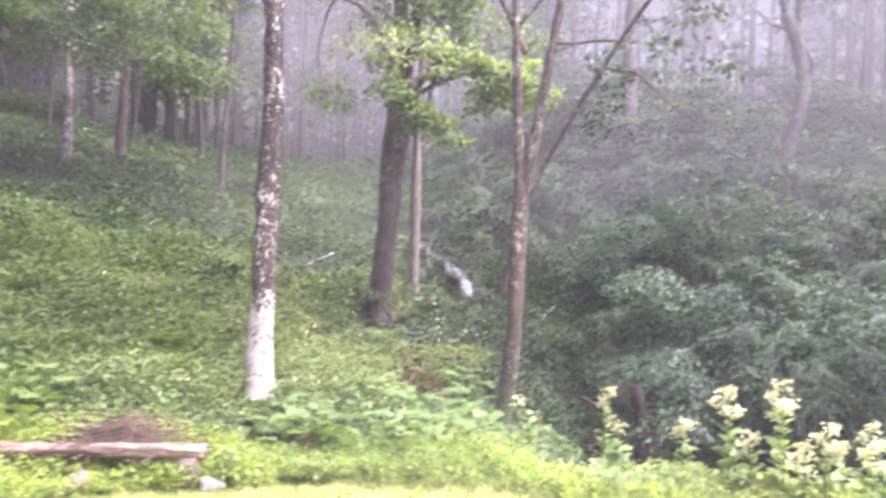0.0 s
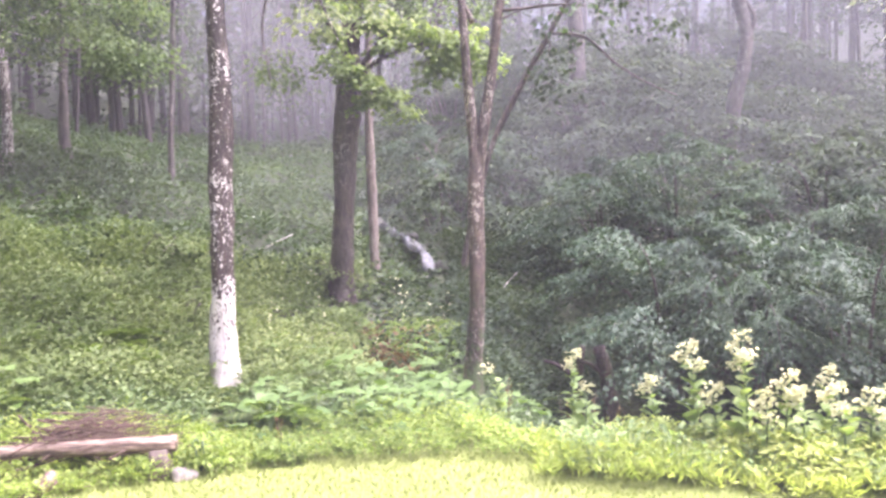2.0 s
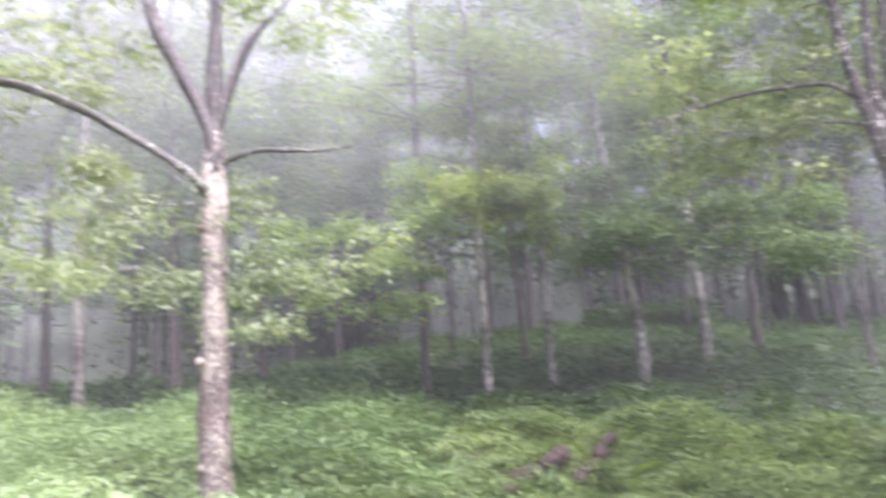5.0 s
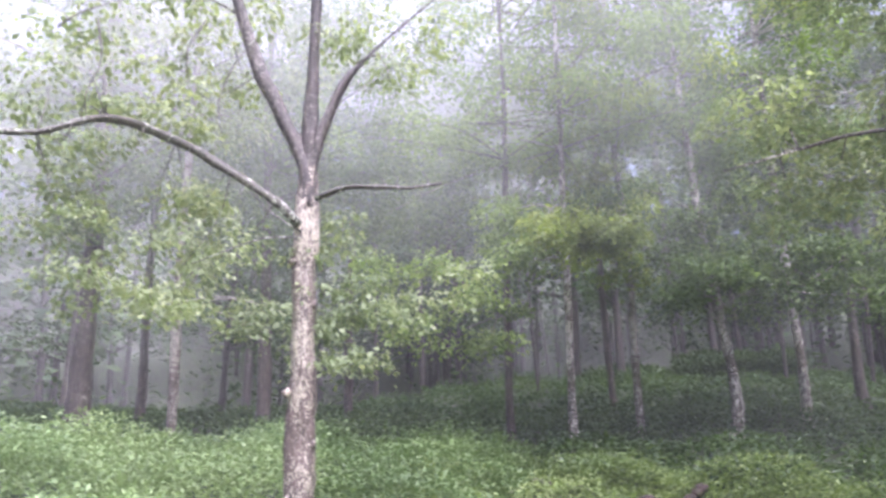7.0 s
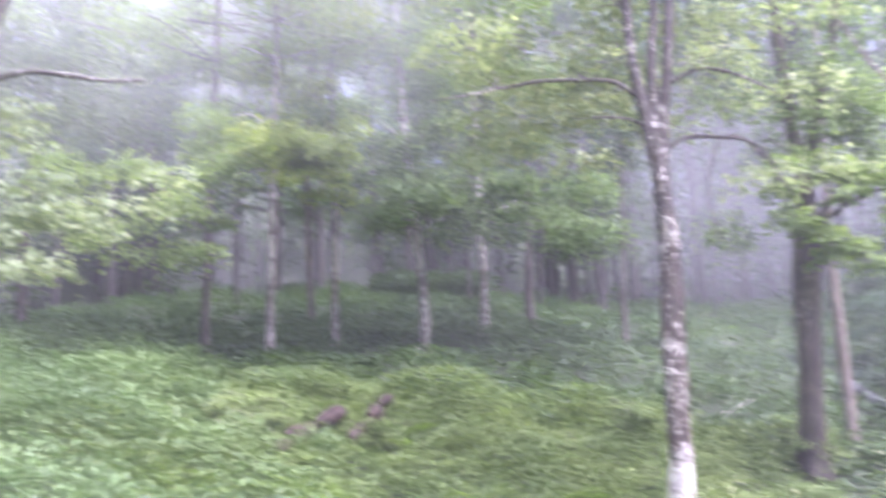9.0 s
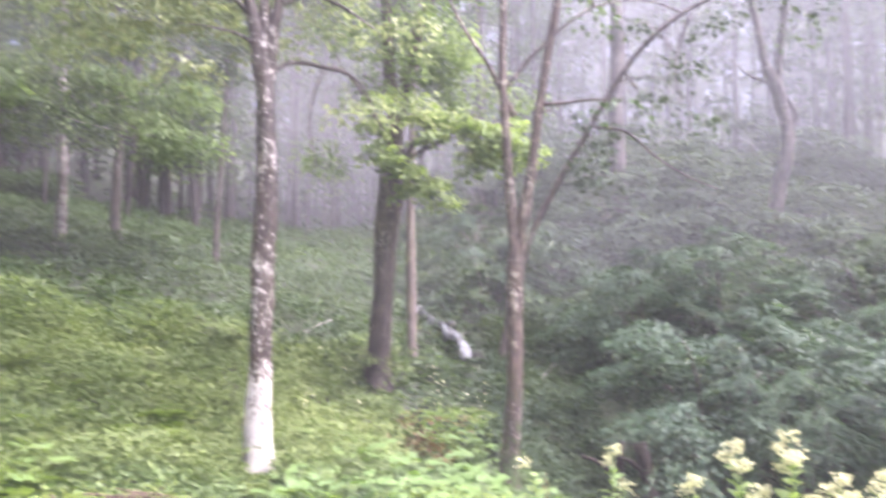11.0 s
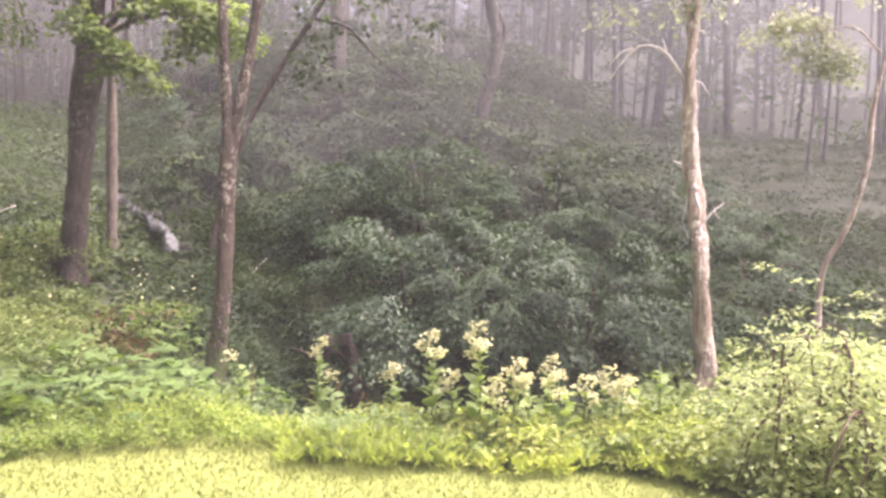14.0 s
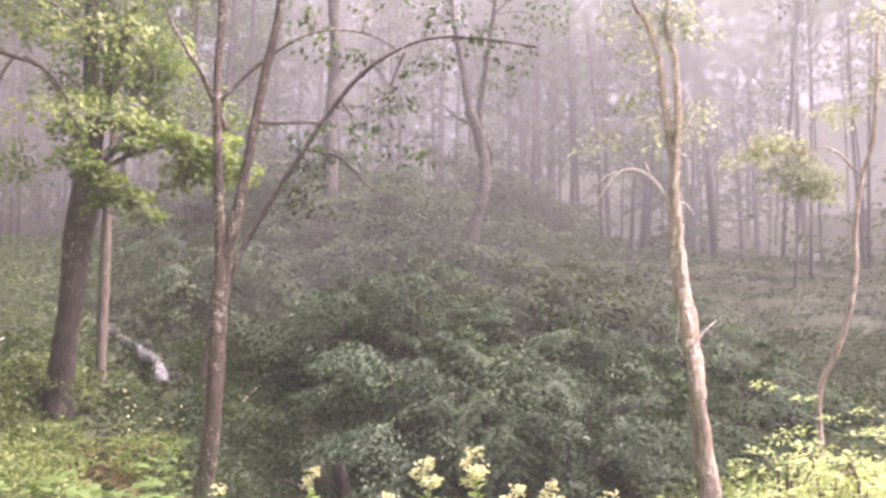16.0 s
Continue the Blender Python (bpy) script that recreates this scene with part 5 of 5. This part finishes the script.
# pale garden bush beside the lawn, with a few long shoots
HEDGE = "pale bushes beside the lawn"
g1 = arching_shrub("garden_bush", "pale yellow-green twiggy bush beside the lawn", on_ground(-44.6, 6.7, -0.02), 1.6, 0.75, 48, 100, (0.036, 0.066), LEAF_BUSH, BRUSH, rs, HEDGE, hang=0.15, clump=0.17, layers=7, first=0.08)
copies(g1, [on_ground(-49.0, 6.8), on_ground(-46.4, 7.5)], rs, 1.0, 1.2)
shoot = arching_shrub("bush_shoot", "long pale shoots rising out of the bush", on_ground(-42.9, 7.2), 1.95, 0.3, 14, 80, (0.036, 0.066), LEAF_BUSH, BRUSH, rs, HEDGE, hang=0.1, clump=0.1)
copies(shoot, [on_ground(-49.2, 7.2), on_ground(-45.5, 7.5), on_ground(-47.2, 6.9)], rs, 0.85, 1.05)
low1 = arching_shrub("yellow_bush", "low yellow-green leafy bush at the lawn's edge", on_ground(-37.6, 7.6, -0.02), 0.6, 0.5, 46, 110, (0.036, 0.07), LEAF_GOLD, STEM, rs, "low bushes at the lawn's edge", hang=0.1, clump=0.13, layers=5, first=0.1)
copies(low1, [on_ground(-35.0, 7.9), on_ground(-33.0, 7.7), on_ground(-39.8, 7.4), on_ground(-30.5, 7.9), on_ground(-26.5, 7.7), on_ground(-22.0, 7.9), on_ground(-17.5, 8.0)], rs, 0.65, 1.0)


# ---------- flowering stalks ----------
def oval_leaf_mesh(name, mat):
    """One large leaf with a midrib fold and a wavy edge, along +y, one metre long."""
    n = 9
    t = np.linspace(0, 1, n)
    w = 0.3 * np.sin(math.pi * t**0.8) ** 0.8 * (1 + 0.08 * np.sin(14 * t))
    z = 0.16 * t - 0.34 * t**2
    l = np.stack([-w, t, z + 0.08 * w / 0.3 + 0.02 * np.sin(16 * t)], 1)
    c = np.stack([0 * t, t, z], 1)
    r = np.stack([w, t, z + 0.08 * w / 0.3 - 0.02 * np.sin(15 * t)], 1)
    i = np.arange(n - 1)
    q = np.vstack([np.stack([i, n + i, n + i + 1, i + 1], 1), np.stack([n + i, 2 * n + i, 2 * n + i + 1, n + i + 1], 1)])
    return mesh(name, np.vstack([l, c, r]), q, mat)


def round_leaf_mesh(name, mat):
    """One broad heart-shaped leaf on a short stalk."""
    a = np.linspace(0.35, 2 * math.pi - 0.35, 15)
    rad = 0.5 * (1 + 0.1 * np.cos(a) + 0.05 * np.sin(7 * a))
    edge = np.stack([rad * np.sin(a), 0.42 - rad * np.cos(a), 0.07 * np.cos(3 * a) - 0.1 * rad], 1)
    v = np.vstack([[(0, 0.2, 0)], edge])
    f = np.stack([np.zeros(14, int), np.arange(1, 15), np.arange(2, 16)], 1)
    return mesh(name, v, f, mat)


STALK_LEAF, BROAD_LEAF = oval_leaf_mesh("leaf", LEAF_TALL), round_leaf_mesh("leaf", LEAF_BROAD)


def flower_head_mesh(rng, count=34):
    """A loose, domed cluster of small cream flowers on fine stalks."""
    sets = []
    for _ in range(count):
        a, r = rng.uniform(0, 6.283), 0.095 * math.sqrt(rng.uniform(0, 1))
        c = np.array((r * math.cos(a), r * math.sin(a), 0.07 + 0.07 * math.sin(5 * a + 40 * r) * rng.uniform(0.3, 1) - 2.5 * r * r))
        k = 6
        aa = np.linspace(0, 6.283, k, endpoint=False) + rng.uniform(0, 1)
        way = np.stack([np.cos(aa), np.sin(aa), np.full(k, 1.1)], 1)
        sets.append(leaves(np.tile(c, (k, 1)), way, rng.uniform(0.02, 0.036, k), 1.0, LEAF_SMALL, rng=rng))
    v, f = gathered(sets)
    return mesh("flower_head", v, f, PETAL)


def flower_stalk(at, height, heads, rng, group):
    ob = thing("flowering_plant", at, "tall leafy stalk topped with cream flower clusters", "flowering plant", group)
    top = np.array((rng.normal(0, 0.05), rng.normal(0, 0.05), height))
    v, q, c = tube([(0, 0, -0.05), (rng.normal(0, 0.02), 0, height * 0.5), top], (0.013, 0.006), 6, 0.15, 0.05)
    stem = part("stem", mesh("stem", v, [q, c], STEM), ob)
    n = int(22 * height / 0.9)
    for i in range(n):
        t = (i + 0.5) / n
        s = (0.25 - 0.13 * t) * rng.uniform(0.8, 1.2)
        part("leaf", STALK_LEAF, stem, at=Matrix.Translation((0, 0, height * (0.08 + 0.8 * t))) @ pose(0, 0, 0, rng.uniform(10, 50), rng.normal(0, 12), i * 137.5) @ Matrix.Diagonal((s * 1.1, s, s, 1)))
    for i in range(heads):
        a = i * 2.4
        o = Vector(top) + Vector((0.09 * math.cos(a), 0.09 * math.sin(a), -0.05 * (i > 0) - 0.05 * i)) * (1 if i else 0)
        s = rng.uniform(0.75, 1.05)
        part("flower_head", HEADS[int(rng.integers(3))], ob, at=pose(*o, rng.normal(0, 14), rng.normal(0, 14), rng.uniform(0, 360)) @ Matrix.Diagonal((s, s, s, 1)))


HEADS = [flower_head_mesh(rs) for _ in range(3)]
for bearing, rise, dist, heads in ((-19.8, -10.0, 8.0, 3), (-23.0, -9.1, 7.9, 5), (-11.7, -10.4, 8.7, 2), (-17.1, -12.2, 8.2, 2), (-25.7, -11.4, 7.8, 4), (-26.6, -12.6, 7.6, 2), (-24.2, -13.0, 7.6, 3), (-28.0, -11.0, 8.1, 2), (-29.2, -12.2, 7.7, 4), (-30.6, -12.4, 7.9, 3), (-31.8, -11.6, 8.0, 4), (-33.0, -12.4, 7.8, 3), (-21.3, -12.6, 7.9, 2), (-6.4, -11.4, 9.6, 1), (-34.0, -12.0, 8.1, 2), (-12.6, -12.6, 8.6, 1)):
    p = on_ground(bearing, dist)
    flower_stalk(p, float(sight(bearing, rise, dist)[2] - p[2]) - 0.05, heads, rs, "cream-flowered stalks at the lawn's edge")
p = on_ground(-35.5, 7.9)
flower_stalk(p, float(sight(-35.5, -10.6, 7.9)[2] - p[2]), 0, rs, "cream-flowered stalks at the lawn's edge")


# ---------- ferns and broad-leaved plants ----------
def frond_mesh(rng):
    sets, n = [], 20
    t = np.linspace(0.1, 0.98, n)
    mid = np.stack([0 * t, t, 0.62 * t - 0.75 * t**2], 1)
    w = 0.3 * np.sin(math.pi * (0.12 + 0.85 * t)) ** 0.9
    for side in (-1, 1):
        way = np.stack([side * np.ones(n), np.full(n, 0.35), np.full(n, -0.12)], 1)
        sets.append(leaves(mid, way, w, 0.26, LEAF_SMALL, roll=rng.normal(0, 0.15, n), rng=rng))
    k = np.linspace(0, 1, 8)
    rib = np.stack([0 * k, k, 0.62 * k - 0.75 * k**2], 1)
    v0 = np.vstack([rib + (-0.006, 0, 0), rib + (0.006, 0, 0.004)])
    i = np.arange(7)
    f0 = np.vstack([np.stack([i, i + 8, i + 9], 1), np.stack([i, i + 9, i + 1], 1)])
    sets.append((v0, f0))
    v, f = gathered(sets)
    return mesh("frond", v, f, LEAF_FERN)


FRONDS = [frond_mesh(rs) for _ in range(2)]


def fern(at, size, rng):
    ob = thing("fern", at, "bright green fern with arching fronds on the bank", "fern", "ferns on the bank")
    n = int(rng.integers(9, 13))
    for i in range(n):
        s = size * rng.uniform(0.75, 1.15)
        part("frond", FRONDS[i % 2], ob, at=pose(0, 0, 0, rng.uniform(5, 40), rng.normal(0, 8), i * 360 / n + rng.normal(0, 12)) @ Matrix.Diagonal((s, s, s, 1)))


for bearing, rise in ((19.0, -7.1), (16.8, -7.9), (20.8, -7.1), (8.6, -12.4), (27.3, -10.1), (17.8, -8.6), (24.5, -4.5), (26.0, -6.6), (21.5, -4.0), (31.0, -2.5)):
    fern(seen_on_ground(bearing, rise, 0.35), rs.uniform(0.5, 0.75), rs)


def broad_plant(at, size, rng):
    ob = thing("broad_leaved_plant", at, "low plant with large round wet leaves", "plant", "broad-leaved plants on the bank")
    n = int(rng.integers(8, 13))
    for i in range(n):
        s, a = size * rng.uniform(0.6, 1.2), i * 137.5 + rng.normal(0, 15)
        r, h = 0.06 + 0.25 * math.sqrt(i / n), 0.42 - 0.03 * i + rng.normal(0, 0.04)
        o = (r * math.sin(radians(-a)), r * math.cos(radians(-a)), max(h, 0.08))
        part("leaf", BROAD_LEAF, ob, at=pose(*o, rng.uniform(-25, 20), rng.normal(0, 14), a) @ Matrix.Diagonal((s, s, s, 1)))
    for i in range(3):
        v, q, c = tube([(0, 0, -0.02), (0.03 * (i - 1), 0.04, 0.2), (0.08 * (i - 1), 0.1 * (i - 0.5), 0.36)], (0.008, 0.005), 5, 0.1, 0.05)
        part("stem", mesh("stem", v, [q, c], STEM), ob)


for bearing, rise in ((6.2, -10.5), (2.9, -12.4), (0.5, -12.7), (-1.0, -11.9), (3.4, -10.9), (4.9, -12.8), (8.5, -9.4), (1.6, -11.6), (-0.4, -13.4), (4.4, -11.6), (6.4, -13.0), (2.2, -13.6), (-2.4, -13.0), (7.4, -11.2), (9.6, -13.6), (-7.5, -13.8), (-9.8, -14.2), (10.2, -12.4), (8.8, -11.6), (3.8, -13.2), (1.2, -14.2), (27.6, -9.6), (26.0, -10.2), (5.2, -9.6)):
    broad_plant(seen_on_ground(bearing, rise, 0.3), rs.uniform(0.15, 0.24), rs)
for _ in range(20):
    broad_plant(seen_on_ground(rs.uniform(-3, 10), rs.uniform(-13.4, -9.6), 0.3), rs.uniform(0.14, 0.22), rs)

undergrowth("withered_plants", "rust-brown withered plants on the bank", LEAF_DEAD, rs, 24, (-1.2, 2.8, 10.8, 12.2), (0.3, 0.5), 22, (0.06, 0.11), 0.5, 0.18)
undergrowth("yellow_herbs", "yellow-green herbs on the bank", LEAF_FERN, rs, 120, (-3, 3.6, 11.4, 13.2), (0.2, 0.42), 20, (0.06, 0.11), 0.5, 0.2)
undergrowth("white_blossoms", "tiny white blossoms scattered over the herbs", PETAL, rs, 26, (-4, 10, 10.5, 14), (0.65, 0.9), 5, (0.03, 0.05), 0.9, 0.06)


weed = arching_shrub("leafy_weed", "upright leafy green weed beside the bench", on_ground(14.2, 7.95), 0.42, 0.22, 20, 40, (0.05, 0.09), LEAF_WEED, STEM, rs, "leafy weeds at the lawn's edge", wide=0.45, hang=0.2, clump=0.09)
copies(weed, [on_ground(9.6, 8.0), on_ground(8.0, 7.9), on_ground(4.0, 8.2), on_ground(-3.5, 8.3), on_ground(-10.2, 8.1), on_ground(-13.6, 7.9), on_ground(27.4, 8.9), on_ground(-31.0, 7.5)], rs, 0.5, 0.8)

# ---------- bench, wood and stones ----------
def stone(name, label, at, size, mat, rng, turn=(0, 0, 0)):
    bm = bmesh.new()
    bmesh.ops.create_icosphere(bm, subdivisions=3, radius=1)
    ph = rng.uniform(0, 6, 3)
    for v in bm.verts:
        n = 1 + 0.14 * math.sin(3 * v.co.x + ph[0]) + 0.12 * math.sin(4 * v.co.y + ph[1]) * math.cos(3 * v.co.z + ph[2])
        v.co = Vector([math.copysign(abs(c) ** 0.7, c) * n * s for c, s in zip(v.co, size)])
    for f in bm.faces:
        f.smooth = True
    me = bpy.data.meshes.new(name)
    bm.to_mesh(me), bm.free()
    me.materials.append(mat)
    ob = new(name, me)
    ob.matrix_basis = pose(*at, *turn)
    return tagged(ob, label, "stone")


def log_bench():
    a, b = sight(15.8, -14.8, 7.85), sight(28.2, -13.9, 8.5)
    far = a + (b - a) * 1.75
    base = np.array((*((a + far) / 2)[:2], 0.0))
    base[2] = float(ground_z(base[0], base[1]))
    ob = thing("log_bench", base, "low bench, a weathered split log on stump supports", "bench")
    w = far - a
    pts = [a - base, a + 0.3 * w + (0, 0, 0.012) - base, a + 0.6 * w - (0, 0, 0.015) - base, far - base]
    v, q, c = tube(pts, (0.08, 0.084, 0.09, 0.094), 20, 0.05, 0.09, 0, 3)
    v[:, 2] = np.minimum(v[:, 2], np.interp(v[:, 0], [far[0] - base[0], a[0] - base[0]], [far[2] - base[2], a[2] - base[2]]) + 0.058)
    part("log", mesh("log", v, [q, c], LOGWOOD), ob)
    for k, t in enumerate((0.045, 0.93)):
        p = a + w * t
        g = float(ground_z(p[0], p[1]))
        v, q, c = tube([(p[0], p[1], g - 0.03), (p[0] + 0.01, p[1], (g + p[2]) / 2), (p[0], p[1], p[2] - 0.05)] - base, (0.105, 0.095), 14, 0.05, 0.1, 0.1, k)
        part("support", mesh("support", v, [q, c], STUMP), ob, "dark wet stump")


log_bench()
p = sight(15.35, -16.9, 7.75)
stone("stone", "pale stone at the foot of the bench", (p[0], p[1], float(ground_z(p[0], p[1])) + 0.03), (0.11, 0.08, 0.07), STONE, rs, (5, 10, 20))
p = sight(24.3, -16.1, 7.9)
stone("stone", "tilted reddish slab lying in the grass", (p[0], p[1], float(ground_z(p[0], p[1])) + 0.06), (0.16, 0.1, 0.045), STONE_RED, rs, (15, -32, 30))
p = sight(22.0, -16.7, 7.9)
stone("stone", "small reddish stone in the grass", (p[0], p[1], float(ground_z(p[0], p[1])) + 0.02), (0.09, 0.07, 0.04), STONE_RED, rs, (0, 12, 60))


def brush_pile():
    at = on_ground(21.0, 8.42, 0.12)
    ob = thing("brush_pile", at, "heap of dry brown twigs behind the log bench", "brushwood")
    kinds = []
    for i in range(6):
        pts = [(-0.5, 0, 0), (-0.15, rs.normal(0, 0.04), rs.normal(0.04, 0.03)), (0.2, rs.normal(0, 0.05), rs.normal(0.02, 0.03)), (0.5, rs.normal(0, 0.06), 0)]
        v, q, c = tube(pts, (0.011, 0.004), 4, 0.16, 0.12, 0, i)
        kinds.append(mesh("twig", v, [q, c], BRUSH))
    for i in range(190):
        x = rs.normal(0, 0.26)
        z = 0.38 * math.exp(-((x / 0.42) ** 2)) * math.sqrt(rs.uniform(0.02, 1)) - 0.08
        s = rs.uniform(0.45, 0.95)
        part("twig", kinds[i % 6], ob, at=pose(x, rs.normal(0, 0.16), z, rs.uniform(0, 360), rs.normal(0, 12), 21 + rs.normal(0, 28)) @ Matrix.Diagonal((s, s, s, 1)))


brush_pile()


def rotten_log(label, near, far, pieces, seed):
    """A decayed trunk lying up the slope, broken across and sunk among the herbs; its ends as bearing, rise and distance."""
    a, b = sight(*near), sight(*far)
    base = np.array((a[0], a[1], float(ground_z(a[0], a[1]))))
    ob = thing("rotten_log", base, label, "log")
    w = b - a
    for i, (t0, t1, r) in enumerate(pieces):
        q0, q1 = a + w * t0 - base, a + w * t1 - base
        v, q, c = tube([q0, 0.7 * q0 + 0.3 * q1 + rs.normal(0, 0.02, 3), 0.3 * q0 + 0.7 * q1 + rs.normal(0, 0.02, 3), q1], (r * 0.75, r, r * 1.05, r * 0.7), 18, 0.04, 0.24, 0, seed + i)
        part("log_piece", mesh("log_piece", v, [q, c], ROTTEN), ob)


rotten_log("long rotten red-brown log broken in pieces among the herbs", (40.4, -4.3, 10.7), (34.9, -1.2, 12.7), ((0.0, 0.3, 0.11), (0.32, 0.6, 0.13), (0.64, 1.0, 0.11)), 0)
rotten_log("second rotten brown log half sunk among the herbs", (34.3, -3.2, 11.9), (31.6, -0.5, 13.9), ((0.0, 0.4, 0.09), (0.46, 0.7, 0.1), (0.75, 1.0, 0.1)), 7)
for bearing, dist, lean, wide in ((-14.3, 11.6, 0.7, 0.12), (-11.9, 11.9, -0.5, 0.1)):
    b = on_ground(bearing, dist, -0.1)
    tree("old_stump", "rotten red-brown old trunk in the dark ravine", b, [([b] + run(dist, (bearing + 0.2 * lean, -12.8), (bearing + 0.6 * lean, -11.2), (bearing + 1.0 * lean, -9.8)), (wide, wide * 0.55), 14)], [(run(dist, (bearing + 0.3 * lean, -12.0), (bearing + 1.4, -11.0), (bearing + 2.2, -10.8)), (0.05, 0.02), 6)], [], OLD_WOOD, "old trunks in the ravine", knobs=0.5)


def seed_stalk(at, height, rng):
    ob = thing("dry_stalk", at, "thin dry brown seed stalk at the ravine's edge", "dry plant", "dry seed stalks")
    v, q, c = tube([(0, 0, -0.03), (rng.normal(0, 0.03), 0, height * 0.6), (rng.normal(0, 0.06), 0, height)], (0.006, 0.003), 4, 0.12, 0.05)
    part("stem", mesh("stem", v, [q, c], BRUSH), ob)
    k = 26
    z = height * rng.uniform(0.5, 1.05, k)
    a = rng.uniform(0, 6.283, k)
    v, f = leaves(np.stack([0.02 * np.cos(a), 0.02 * np.sin(a), z], 1), np.stack([np.cos(a), np.sin(a), np.full(k, 1.2)], 1), rng.uniform(0.03, 0.06, k), 0.4, LEAF_SMALL, rng=rng)
    part("seed_head", mesh("seed_head", v, f, LEAF_DEAD), ob)


for bearing, dist, h in ((-11.4, 9.0, 0.7), (-13.2, 8.8, 0.75), (-12.4, 9.2, 0.6), (-14.8, 8.6, 0.55), (9.0, 8.1, 0.35), (-7.2, 9.4, 0.6)):
    seed_stalk(on_ground(bearing, dist), h, rs)
for i, (bearing, rise, turn) in enumerate(((-7.2, -6.0, 60), (9.4, -2.6, 20))):
    p = seen_on_ground(bearing, rise, 0.15)
    v, q, c = tube([(-0.5, 0, 0.02), (0, 0.05, 0.22), (0.55, 0, 0.46)], (0.025, 0.01), 6, 0.12, 0.15, 0, i)
    ob = new("fallen_branch", mesh("fallen_branch", v, [q, c], DEAD_TWIG))
    ob.matrix_basis = pose(*p, 0, 0, turn)
    tagged(ob, "pale dead branch lying among the herbs", "branch", "fallen branches on the bank")


# ---------- the stream ----------
def stream():
    pts = [sight(1.7, -0.5, 19.7), sight(0.5, -1.3, 18.4), sight(-0.6, -1.9, 17.4), sight(-1.5, -2.5, 16.6), sight(-2.0, -3.7, 15.8)]
    p, _ = smooth_path(pts, (1, 1), 0.12)
    for k in range(len(p)):
        g = float(ground_z(p[k, 0], p[k, 1]))
        p[k, 2] = g + 0.07 + 0.75 * max(0.0, p[k, 2] - g - 0.07)
    tan = unit(np.gradient(p, axis=0))
    side = unit(np.cross(tan, (0, 0, 1.0)))
    n, m = len(p), 9
    u = np.linspace(-1, 1, m)
    w = 0.1 + 0.04 * np.sin(np.arange(n) * 0.7)
    v = p[:, None] + side[:, None] * (u[None, :, None] * w[:, None, None])
    v[..., 2] += 0.02 * (1 - u[None] ** 2) + rs.normal(0, 0.018, (n, m)) - 0.1 * (np.abs(u[None]) > 0.9)
    i, j = np.meshgrid(np.arange(n - 1), np.arange(m - 1), indexing="ij")
    q = np.stack([i * m + j, (i + 1) * m + j, (i + 1) * m + j + 1, i * m + j + 1], -1).reshape(-1, 4)
    mt, nd, ln = material("rushing_water")
    co = put(nd, ln, "ShaderNodeTexCoord").outputs["Object"]
    a = put(nd, ln, "ShaderNodeTexNoise", Vector=co, Scale=7.0, Detail=5.0)
    col = ramp(nd, ln, a.outputs[0], [(0.35, (0.05, 0.05, 0.045)), (0.75, (0.17, 0.18, 0.19))])
    bp = put(nd, ln, "ShaderNodeBump", Strength=0.6, Distance=0.04, Height=a.outputs[0])
    finish(nd, ln, put(nd, ln, "ShaderNodeBsdfPrincipled", Base_Color=col, Roughness=0.25, Normal=bp.outputs[0]).outputs[0])
    tagged(new("stream", mesh("stream", v.reshape(-1, 3), q, mt)), "narrow white rushing stream tumbling down the bank", "stream", kind="structure")


stream()
for bearing, rise, dist, s in ((-0.6, -1.4, 18.6, 0.16), (-2.6, -2.4, 16.9, 0.2), (-3.6, -4.4, 15.4, 0.2)):
    p = sight(bearing, rise, dist)
    g = float(ground_z(p[0], p[1]))
    stone("rock", "dark wet mossy rock beside the stream", (p[0], p[1], g + 0.3 * s), (s, s * 0.8, s * 0.7), STONE_DARK, rs, (rs.normal(0, 10), rs.normal(0, 10), rs.uniform(0, 360)))
